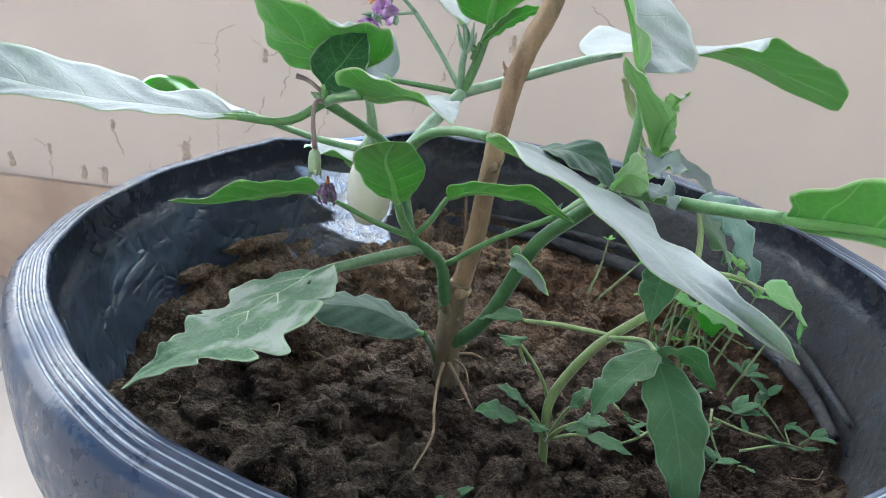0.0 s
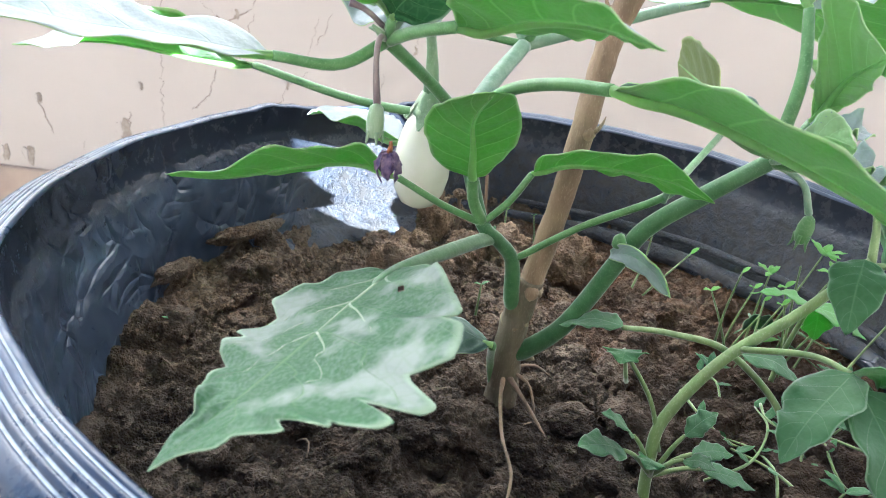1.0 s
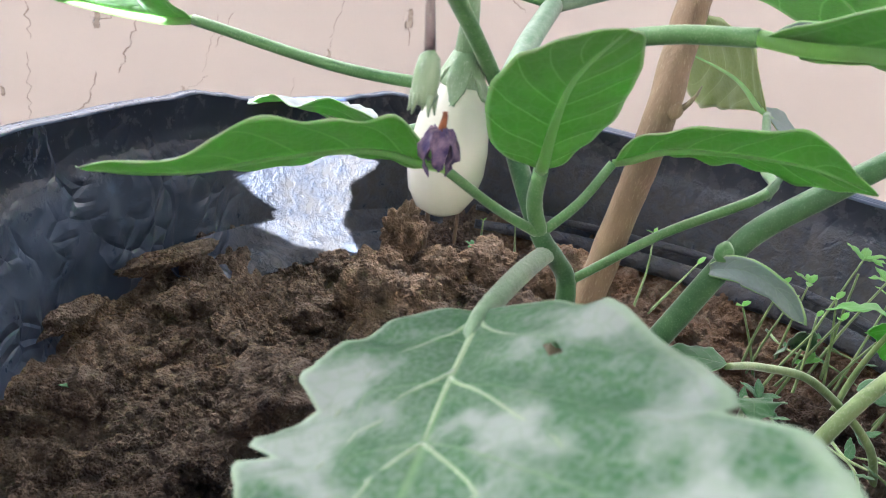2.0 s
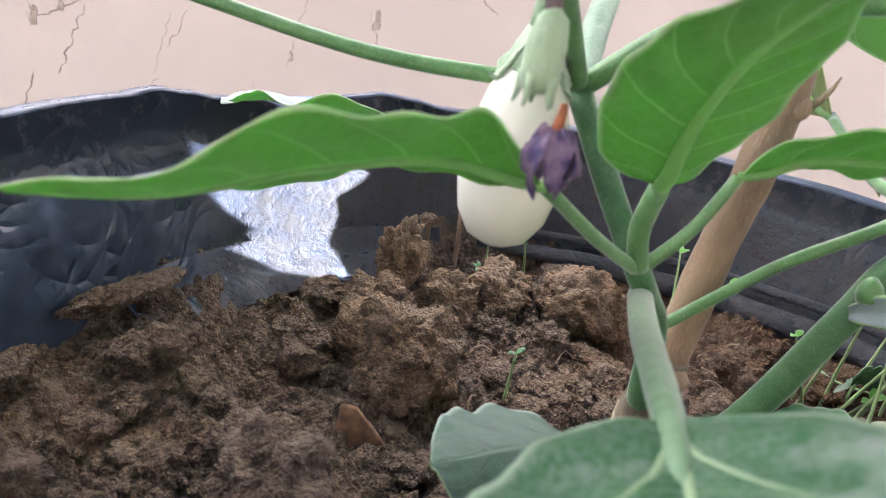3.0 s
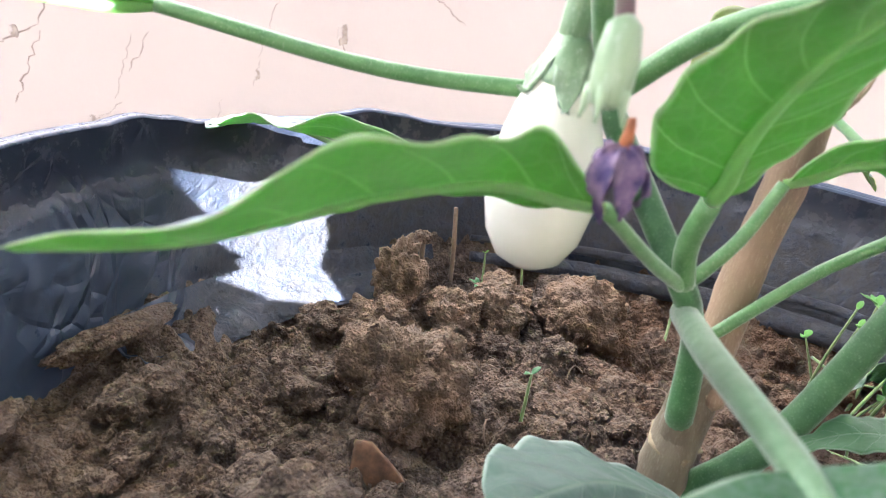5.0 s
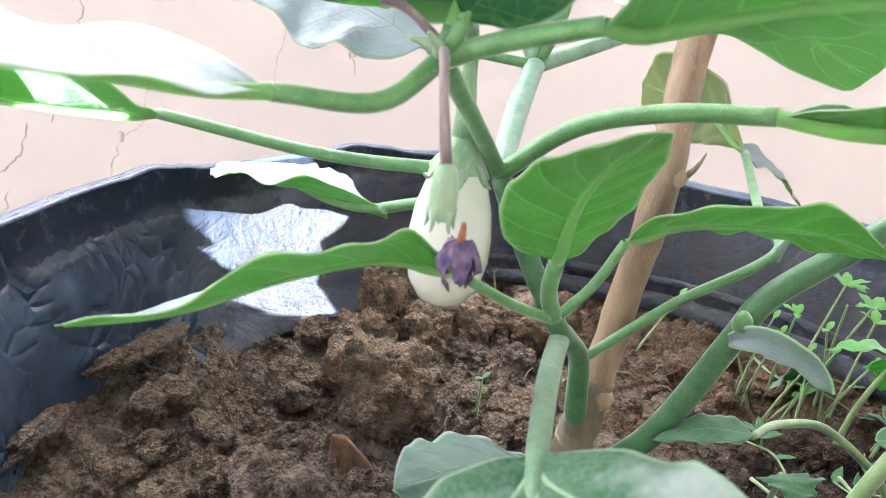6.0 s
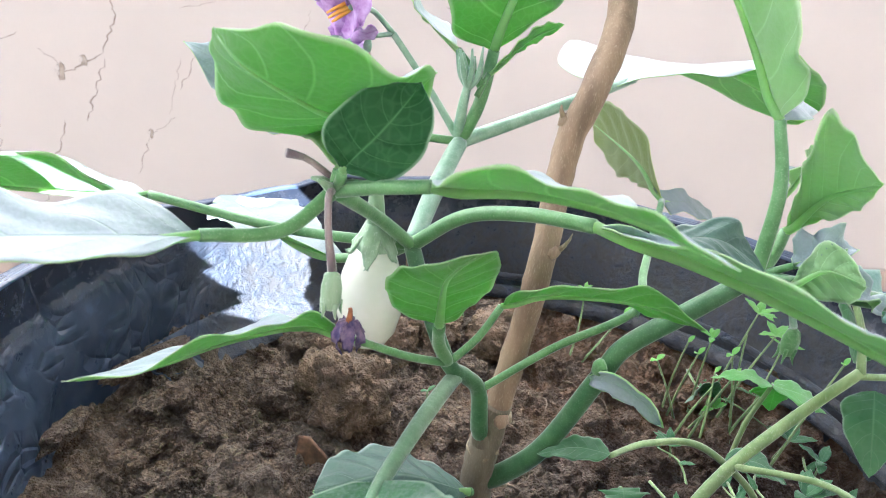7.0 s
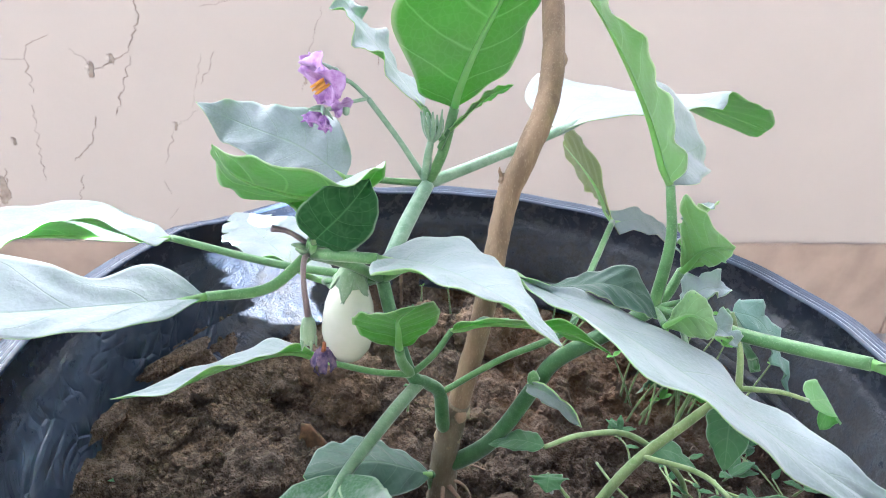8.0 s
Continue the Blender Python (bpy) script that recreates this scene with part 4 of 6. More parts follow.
for x, y, z, s, k, flat in ((-0.014, 0.432, -0.019, 0.0240, 2, 1.05), (0.004, 0.500, -0.002, 0.0118, 3, 1.35), (-0.008, 0.480, -0.022, 0.016, 6, 0.9), (0.027, 0.482, -0.021, 0.017, 5, 0.9), (-0.070, 0.350, -0.012, 0.0175, 7, 1.0), (0.098, 0.472, -0.018, 0.021, 9, 0.85), (0.057, 0.488, -0.017, 0.016, 11, 0.9), (-0.050, 0.455, -0.030, 0.015, 4, 0.75),
                           (0.047, 0.463, -0.028, 0.011, 12, 0.8), (0.064, 0.423, -0.036, 0.020, 13, 0.6), (-0.032, 0.494, -0.024, 0.011, 14, 0.7), (0.105, 0.505, -0.022, 0.015, 15, 0.7), (-0.052, 0.408, -0.036, 0.016, 22, 0.7), (0.092, 0.425, -0.036, 0.019, 23, 0.6), (-0.038, 0.297, -0.030, 0.012, 16, 0.85), (-0.054, 0.300, -0.031, 0.009, 24, 0.8), (-0.019, 0.302, -0.031, 0.008, 25, 0.8),
                           (0.0, 0.333, -0.028, 0.010, 26, 0.8), (0.036, 0.306, -0.032, 0.0125, 27, 0.7), (-0.01, 0.262, -0.032, 0.014, 28, 0.6), (0.03, 0.225, -0.032, 0.018, 17, 0.7), (-0.065, 0.255, -0.031, 0.015, 18, 0.7), (0.13, 0.31, -0.032, 0.015, 19, 0.6), (0.17, 0.43, -0.030, 0.015, 20, 0.6), (0.14, 0.20, -0.030, 0.016, 21, 0.6), (0.075, 0.35, -0.033, 0.012, 29, 0.7), (-0.1, 0.39, -0.032, 0.016, 30, 0.5)):
    ob = part("clod", clod_mesh(s, k, flat, 6 if s > 0.0115 and y > 0.38 else 5, 0.5), SOIL_DRY if k in (2, 3, 6, 5, 9, 11) else SOIL, soil)
    ob.location = (x, y, z)
for x, y, z, sx, sy, turn, k in ((-0.118, 0.455, -0.006, 0.026, 0.007, 0.75, 31), (-0.148, 0.412, -0.012, 0.016, 0.006, 1.1, 32)):
    ob = part("mud_crust", clod_mesh(1.0, k, 0.5, 4, 0.4), SOIL, soil)
    ob.matrix_basis = Matrix.LocRotScale((x, y, z), Euler((0, 0, turn)), (sx, sy, 0.010))
for k, (r, z) in enumerate(((0.2075, -0.002), (0.203, -0.014))):
    arc = [TUB + Vector((math.cos(radians(a)), math.sin(radians(a)), 0)) * (r + 0.0012 * math.sin(a * 0.3 + k)) + Vector((0, 0, z + 0.002 * math.sin(a * 0.07 + k))) for a in range(-14, 96, 10)]
    part("wall_fold", tube(arc, [(0.0018, 0.0030, 0.0028, 0.0030, 0.0018), (0.003, 0.0066, 0.0070, 0.0062, 0.003)][k], 12, 0.005, 0.1), TUB_IN, tub)

# ---- the aubergine plant ----
plant = thing("aubergine_plant", (0.029, 0.339, -0.03), "aubergine plant with broad wavy leaves, one white fruit and purple flowers", "plant")
J2, S2, J1, N1, N2 = (0.023, 0.334, 0.030), (0.019, 0.333, 0.051), (0.001, 0.325, 0.071), (-0.009, 0.354, 0.106), (-0.046, 0.317, 0.141)
UN, RN = (0.023, 0.402, 0.134), (0.096, 0.293, 0.120)
foot = part("trunk", tube([(0.031, 0.340, -0.045), (0.029, 0.339, -0.02), (0.027, 0.337, 0.01), (0.029, 0.337, 0.026), (0.031, 0.337, 0.040)], [0.0088, 0.0078, 0.0068, 0.0066, 0.0062], 18, 0.002, 0.14), BARK_GREY, plant, "grey-green swollen stem base")
trunk = part("woody_stem", tube([(0.030, 0.337, 0.030), (0.0365, 0.3400, 0.0698), (0.0386, 0.3380, 0.1055), (0.0448, 0.3465, 0.1484), (0.0505, 0.3450, 0.1718), (0.0625, 0.3580, 0.1982), (0.0690, 0.3880, 0.2369), (0.0730, 0.4300, 0.2710)],
                                [0.0056, 0.0053, 0.0052, 0.0052, 0.0053, 0.0054, 0.0052, 0.005, 0.005], 16, 0.003, 0.1), BARK, plant, "smooth brown woody main stem")
for place, r in (((0.0405, 0.3345, 0.111), 0.0026), ((0.0425, 0.3475, 0.158), 0.0026), ((0.0700, 0.3680, 0.2080), 0.003), ((0.031, 0.333, 0.036), 0.004)):
    knot = part("knot", clod_mesh(r, r * 9000, 1.2, 2, 0.5), BARK, trunk)
    knot.location = place
part("thorn", tube([(0.0425, 0.3340, 0.112), (0.0440, 0.3315, 0.1160), (0.0445, 0.3300, 0.1205)], [0.0012, 0.0008, 0.0002], 6), SCAR, trunk)
part("thorn", tube([(0.0425, 0.3475, 0.158), (0.0400, 0.3472, 0.1610), (0.0390, 0.3465, 0.1640)], [0.0014, 0.001, 0.0003], 6), BARK, trunk)
for place, tilt, r in (((0.0275, 0.3370, 0.019), (0.35, -0.3), 0.0062), ((0.0315, 0.3370, 0.036), (0.1, 0.2), 0.0058), ((0.0335, 0.3350, 0.001), (-0.6, 0.8), 0.0058)):
    ring = part("leaf_scar", lathe([(r * 0.9, -0.0016), (r * 1.12, -0.0008), (r * 1.16, 0.0002), (r * 1.05, 0.0010), (r * 0.9, 0.0016)], 20, wob=0.25), SCAR, trunk)
    ring.matrix_parent_inverse = Matrix()
    ring.matrix_basis = Matrix.Translation(place) @ Euler((tilt[0], tilt[1], 0)).to_matrix().to_4x4()
part("stem_collar", tube([(0.0290, 0.3380, 0.0100), (0.0280, 0.3370, 0.0190), (0.0252, 0.3352, 0.0262), (0.0236, 0.3343, 0.0290)], [0.0060, 0.0064, 0.0047, 0.0036], 14, 0.002, 0.1), BARK_GREY, plant, "grey-green swelling where the stem leaves the trunk")
part("stem", tube([(0.0290, 0.3385, 0.0215), J2, S2, (0.010, 0.329, 0.062), J1, (-0.005, 0.338, 0.088), N1], [0.0034, 0.0038, 0.0033, 0.0030, 0.0030, 0.0032, 0.0032], 14), STEM, plant)
part("branch", tube([N1, (-0.027, 0.337, 0.124), N2], [0.0026, 0.0024, 0.0025], 12), PETIOLE, plant)
part("branch", tube([N1, (0.006, 0.378, 0.12), UN], [0.0036, 0.004, 0.0038], 12), STEM_PALE, plant)
part("branch", tube([(0.030, 0.338, -0.002), (0.0355, 0.3325, 0.0050), (0.0472, 0.3225, 0.0270), (0.0600, 0.3150, 0.0650), (0.0665, 0.3125, 0.0810), (0.0800, 0.3020, 0.1010), RN], [0.0046, 0.0045, 0.0040, 0.0038, 0.0037, 0.0032], 14), STEM, plant)
part("broken_stub", leaf_blade([(0.053, 0.310, 0.069), (0.057, 0.301, 0.0735), (0.064, 0.292, 0.071), (0.070, 0.286, 0.064)], (0.3, -0.3, 0.8), 0.0042, fold=25, wave=0.0008, along=16, across=8, thick=0.0008, blunt=0.6, base_w=0.4, seed=40), [LEAF_TOP, LEAF_UNDER], plant, "short withered pale leaf stump")
part("bract", clod_mesh(0.0028, 3, 1.3, 2, 0.4), PETIOLE, plant).location = (0.0545, 0.309, 0.0755)

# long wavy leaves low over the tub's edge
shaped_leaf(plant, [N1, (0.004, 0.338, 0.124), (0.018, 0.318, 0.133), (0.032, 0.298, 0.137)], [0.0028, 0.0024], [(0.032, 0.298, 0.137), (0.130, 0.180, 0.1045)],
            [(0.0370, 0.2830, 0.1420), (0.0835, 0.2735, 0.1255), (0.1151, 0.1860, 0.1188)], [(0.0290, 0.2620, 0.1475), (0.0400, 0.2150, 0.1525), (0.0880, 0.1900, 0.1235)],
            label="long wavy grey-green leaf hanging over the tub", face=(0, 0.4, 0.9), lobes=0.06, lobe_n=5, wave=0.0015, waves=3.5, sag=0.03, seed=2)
shaped_leaf(plant, [], 0.0006, [(0.0413, 0.2930, 0.1345), (0.0889, 0.2800, 0.1240)], [(0.0583, 0.2971, 0.1351), (0.0771, 0.2947, 0.1414), (0.0878, 0.2929, 0.1337)], [(0.0550, 0.2815, 0.1375), (0.0760, 0.2765, 0.1300)],
            LEAF_TEAL, LEAF_UNDER, name="leaf_lobe", label="upturned lobe of the long leaf", face=(0, -0.5, 0.8), wave=0.0008, sag=0.03, seed=27)
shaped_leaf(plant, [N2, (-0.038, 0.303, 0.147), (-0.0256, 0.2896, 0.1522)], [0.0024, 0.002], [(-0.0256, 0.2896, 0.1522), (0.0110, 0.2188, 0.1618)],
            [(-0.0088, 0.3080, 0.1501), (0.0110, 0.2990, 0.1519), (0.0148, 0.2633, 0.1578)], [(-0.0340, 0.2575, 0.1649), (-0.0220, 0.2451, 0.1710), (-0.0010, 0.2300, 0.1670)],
            label="long grey-green leaf, upper side painted pale with sky sheen", face=(0, 0.5, 0.8), lobes=0.02, wave=0.001, sag=0.05, seed=3)
shaped_leaf(plant, [RN, (0.0985, 0.297, 0.15), (0.0974, 0.3052, 0.1716)], [0.0027, 0.0019], [(0.0974, 0.3052, 0.1716), (0.0911, 0.3220, 0.1968), (0.0745, 0.3350, 0.2249), (0.0520, 0.3380, 0.2480)],
            [(0.1105, 0.3040, 0.1731), (0.1282, 0.3264, 0.1720), (0.1319, 0.3340, 0.1818), (0.1150, 0.3500, 0.2003), (0.0850, 0.3500, 0.2250)], [(0.0960, 0.2975, 0.1840), (0.0830, 0.2974, 0.2030), (0.0800, 0.3130, 0.2201), (0.0600, 0.3150, 0.2380)],
            LEAF_TOP, LEAF_YOUNG, label="tall folded leaf, blue-grey sky sheen painted above, light green below", face=(0.6, 0.6, 0.3), wave=0.0018, waves=4, lobes=0.03, seed=4)
shaped_leaf(plant, [RN, (0.104, 0.296, 0.126), (0.1105, 0.3000, 0.1340)], [0.0026, 0.002], [(0.1105, 0.3000, 0.1340), (0.1070, 0.2860, 0.1520), (0.1028, 0.2671, 0.1629)],
            [(0.1000, 0.2920, 0.1500), (0.0790, 0.2725, 0.1800), (0.0830, 0.2690, 0.1780)], [(0.1125, 0.2920, 0.1400), (0.1077, 0.2746, 0.1520)], LEAF_TOP, LEAF_YOUNG, face=(-0.3, 0.9, 0.2), lobes=0.05, wave=0.001, seed=5)
leaf(plant, [], 0.0012, [(0.107, 0.303, 0.146), (0.113, 0.303, 0.157), (0.1200, 0.3014, 0.1661)], (0.5, 0.5, -0.3), 0.006, LEAF_TOP, LEAF_YOUNG, seed=63, along=20, across=10, fold=20)
shaped_leaf(plant, [RN, (0.091, 0.281, 0.124), (0.0845, 0.2693, 0.1280)], [0.0018, 0.0014], [(0.0845, 0.2693, 0.1280), (0.0935, 0.2530, 0.1375)], [(0.0870, 0.2690, 0.1390), (0.0903, 0.2675, 0.1452), (0.0930, 0.2600, 0.1430)], [(0.0890, 0.2620, 0.1285), (0.0930, 0.2550, 0.1310)],
            LEAF_TOP, LEAF_YOUNG, face=(0.3, 0.8, 0.3), wave=0.0008, seed=6, along=24, across=12)
leaf(plant, [RN, (0.102, 0.285, 0.128)], [0.0016, 0.0012], [(0.102, 0.285, 0.128), (0.110, 0.282, 0.136), (0.1194, 0.2787, 0.1363)], (0.3, 0.7, 0.4), 0.0075, LEAF_TOP, LEAF_YOUNG, fold=25, seed=61, along=20, across=10)
leaf(plant, [RN, (0.100, 0.276, 0.127)], [0.0014, 0.001], [(0.100, 0.276, 0.127), (0.104, 0.262, 0.130), (0.108, 0.255, 0.126)], (0.7, 0.5, 0.3), 0.006, LEAF_TOP, LEAF_YOUNG, fold=25, seed=62, along=20, across=10)
shaped_leaf(plant, [RN, (0.115, 0.258, 0.128), (0.1356, 0.2247, 0.1379)], [0.0030, 0.0025], [(0.1356, 0.2247, 0.1379), (0.1450, 0.2050, 0.1450), (0.1680, 0.1730, 0.1520), (0.2050, 0.1450, 0.1550)],
            [(0.1310, 0.2150, 0.1470), (0.1262, 0.2100, 0.1520), (0.1330, 0.2030, 0.1560), (0.1400, 0.1950, 0.1640), (0.1600, 0.1720, 0.1690)], [(0.1385, 0.2150, 0.1372), (0.1440, 0.2000, 0.1415), (0.1660, 0.1700, 0.1470)], face=(-0.3, 0.7, 0.6), lobes=0.02, seed=7)
# crown
shaped_leaf(plant, [UN, (0.029, 0.400, 0.152), (0.0350, 0.4070, 0.1730)], [0.003, 0.0026], [(0.0350, 0.4070, 0.1730), (0.0372, 0.4000, 0.1950), (0.0464, 0.4020, 0.2173), (0.0552, 0.3960, 0.2447), (0.0630, 0.3880, 0.2750)],
            [(0.0199, 0.4171, 0.1773), (0.0132, 0.4062, 0.1888), (0.0000, 0.4075, 0.2126), (0.0104, 0.3955, 0.2422), (0.0350, 0.3900, 0.2650)], [(0.0516, 0.3960, 0.1900), (0.0600, 0.4000, 0.1985), (0.0686, 0.4035, 0.2185), (0.0720, 0.3950, 0.2450)],
            label="broad wavy leaf at the top of the plant", face=(0, 1, 0.2), lobes=0.03, wave=0.002, waves=3, seed=8)
leaf(plant, [(0.026, 0.397, 0.155), (0.03, 0.397, 0.165)], [0.0015, 0.0012], [(0.03, 0.397, 0.165), (0.047, 0.40, 0.18), (0.064, 0.403, 0.187)], (0.2, -0.6, 0.7), 0.009, LEAF_MID, LEAF_UNDER, seed=9, along=24, across=10, wave=0.0006, face=(0, 1, 0.3), waves=5)
leaf(plant, [(0.027, 0.396, 0.16), (0.02, 0.41, 0.172)], [0.002, 0.0015], [(0.02, 0.41, 0.172), (0.005, 0.437, 0.19), (-0.010, 0.452, 0.208), (-0.014, 0.462, 0.218)], (0.7, 0.3, -0.5), 0.02, seed=10, face=(0, -0.2, 1), wave=0.004, waves=3)
bud_cluster = bmesh.new()
for k in range(7):
    a = k * 0.9
    tube([(0.022, 0.398, 0.158), (0.022 + 0.004 * math.cos(a), 0.398 + 0.004 * math.sin(a), 0.164 + 0.001 * (k % 3)), (0.021 + 0.006 * math.cos(a), 0.398 + 0.005 * math.sin(a), 0.170 + 0.001 * k)], [0.0014, 0.0014, 0.0004], 6, 0.002, bm=bud_cluster)
part("shoot_tip", bud_cluster, STEM_PALE, plant, "downy pale young shoot")
part("branch", tube([(0.022, 0.403, 0.134), (0.021, 0.399, 0.150), (0.022, 0.398, 0.162)], [0.0028, 0.0022, 0.0016], 10), STEM_PALE, plant)
shaped_leaf(plant, [UN, (0.060, 0.406, 0.147), (0.0980, 0.4130, 0.1595), (0.120, 0.425, 0.163)], [0.0034, 0.0030, 0.0028, 0.002], [(0.0977, 0.4114, 0.1599), (0.3080, 0.4850, 0.1390)],
            [(0.1204, 0.4135, 0.1659), (0.1500, 0.4120, 0.1690), (0.1850, 0.4090, 0.1760), (0.2007, 0.4097, 0.1745), (0.2100, 0.4177, 0.1810), (0.2500, 0.4350, 0.1710), (0.2967, 0.4688, 0.1506)],
            [(0.1041, 0.4765, 0.1605), (0.1205, 0.5006, 0.1697), (0.1393, 0.5032, 0.1668), (0.1900, 0.5200, 0.1590), (0.2515, 0.5329, 0.1457), (0.3000, 0.5200, 0.1320), (0.3159, 0.5044, 0.1275)],
            label="long twisted leaf, painted pale above with sky sheen, green underside", petiole=STEM_PALE, wave=0.0015, waves=3, sag=0.03, seed=11)
shaped_leaf(plant, [S2, (0.045, 0.327, 0.073), (0.074, 0.321, 0.092), (0.096, 0.350, 0.094), (0.1455, 0.4120, 0.1030)], [0.0016, 0.0016, 0.0017, 0.0018, 0.0018], [(0.1455, 0.4120, 0.1030), (0.1480, 0.4450, 0.1150), (0.1530, 0.5080, 0.1210)],
            [(0.1400, 0.4220, 0.1230), (0.1395, 0.4420, 0.1365), (0.1411, 0.4808, 0.1400)], [(0.1530, 0.4350, 0.1010), (0.1690, 0.4900, 0.0920), (0.1660, 0.5150, 0.1010)], LEAF_OLIVE, LEAF_OLIVE, label="olive yellowing twisted leaf", face=(0.6, 0.3, 0.7), wave=0.0012, lobes=0.03, seed=12)
leaf(plant, [], 0.0015, [(0.1455, 0.412, 0.103), (0.178, 0.427, 0.096), (0.2, 0.43, 0.083), (0.216, 0.429, 0.069)], (0.1, 0.8, 0.4), 0.010, LEAF_TOP, LEAF_OLIVE, seed=13, base_w=0.9, wave=0.0012, lobes=0.05)
part("side_shoot", tube([(0.074, 0.321, 0.090), (0.0745, 0.319, 0.097), (0.076, 0.318, 0.101)], [0.0018, 0.0012, 0.0003], 6), STEM_PALE, plant)
# the leaf cluster over the fruit
shaped_leaf(plant, [N2, (-0.0455, 0.316, 0.1445), (-0.0452, 0.3150, 0.1480)], [0.0024, 0.002], [(-0.0452, 0.3150, 0.1480), (-0.0790, 0.3180, 0.1840)],
            [(-0.0171, 0.3333, 0.1629), (-0.0229, 0.3051, 0.1806), (-0.0387, 0.2904, 0.1817), (-0.0607, 0.2830, 0.1885)], [(-0.0530, 0.3470, 0.1500), (-0.0689, 0.3480, 0.1485), (-0.0800, 0.3304, 0.1740)],
            label="broad green leaf over the fruit", face=(0, 0.7, 0.7), lobes=0.03, wave=0.002, waves=2.5, sag=0.05, seed=14)
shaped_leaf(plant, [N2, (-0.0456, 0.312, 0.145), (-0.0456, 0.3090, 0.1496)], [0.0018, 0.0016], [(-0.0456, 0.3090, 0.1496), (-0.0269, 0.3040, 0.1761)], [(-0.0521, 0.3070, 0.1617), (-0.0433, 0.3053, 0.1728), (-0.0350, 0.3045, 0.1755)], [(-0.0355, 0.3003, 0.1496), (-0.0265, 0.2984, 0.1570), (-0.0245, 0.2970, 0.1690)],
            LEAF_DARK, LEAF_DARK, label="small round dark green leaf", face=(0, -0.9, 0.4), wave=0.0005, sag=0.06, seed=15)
leaf(plant, [UN, (0.0, 0.402, 0.136), (-0.02, 0.404, 0.137)], [0.002, 0.0015], [(-0.02, 0.404, 0.137), (-0.042, 0.424, 0.147), (-0.07, 0.445, 0.152), (-0.092, 0.455, 0.160)], (0.5, 0.5, 0.6), 0.022, seed=16, wave=0.003, waves=3, lobes=0.14, lobe_n=2.5, face=(0, -0.4, 1), wide=0.6, blunt=1.0)
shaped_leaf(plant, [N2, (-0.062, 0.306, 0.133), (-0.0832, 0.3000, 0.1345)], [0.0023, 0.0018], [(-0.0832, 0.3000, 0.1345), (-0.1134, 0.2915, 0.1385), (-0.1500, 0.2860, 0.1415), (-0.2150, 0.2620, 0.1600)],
            [(-0.1002, 0.3119, 0.1419), (-0.1198, 0.3033, 0.1428), (-0.1469, 0.3120, 0.1475), (-0.1800, 0.2920, 0.1580)], [(-0.1048, 0.2780, 0.1377), (-0.1440, 0.2755, 0.1400), (-0.1850, 0.2660, 0.1450)], label="broad grey-green leaf painted pale with sky sheen", wave=0.001, seed=17)
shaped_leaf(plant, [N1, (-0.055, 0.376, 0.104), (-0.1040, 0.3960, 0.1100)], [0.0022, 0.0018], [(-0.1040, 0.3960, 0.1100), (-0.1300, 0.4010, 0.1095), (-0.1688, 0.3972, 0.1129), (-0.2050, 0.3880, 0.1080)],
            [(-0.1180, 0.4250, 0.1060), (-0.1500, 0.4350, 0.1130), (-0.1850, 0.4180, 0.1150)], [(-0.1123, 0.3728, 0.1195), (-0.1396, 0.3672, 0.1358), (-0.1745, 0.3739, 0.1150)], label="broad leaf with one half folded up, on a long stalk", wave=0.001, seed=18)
shaped_leaf(plant, [N1, (-0.016, 0.374, 0.092), (-0.030, 0.400, 0.0790)], [0.0018, 0.0022], [(-0.0300, 0.4000, 0.0790), (-0.0450, 0.4320, 0.0735), (-0.0600, 0.4700, 0.0715), (-0.0772, 0.5400, 0.0570)],
            [(-0.0460, 0.4080, 0.0850), (-0.0550, 0.4190, 0.0845), (-0.0677, 0.4345, 0.0762), (-0.0765, 0.4480, 0.0785), (-0.0845, 0.4760, 0.0665), (-0.0850, 0.5100, 0.0600)], [(-0.0195, 0.4300, 0.0650), (-0.0290, 0.4600, 0.0720), (-0.0330, 0.4900, 0.0690), (-0.0396, 0.5245, 0.0600)],
            label="folded green leaf with chewed edges, lit by the sun", wave=0.0008, face=(0, 0.2, 1), ragged=0.12, bites=[(1, 0.80, 0.04, 0.5), (-1, 0.72, 0.04, 0.35), (-1, 0.86, 0.03, 0.45)], holes=((0.72, 0.72, 0.004), (0.80, 0.40, 0.004)), along=90, across=24, seed=19,
            veins=((0, 0.05, 0.95, 0.0, 0.0010), (1, 0.25, 0.6, 0.7, 0.0006), (-1, 0.25, 0.6, 0.7, 0.0006), (1, 0.5, 0.8, 0.6, 0.0005)))
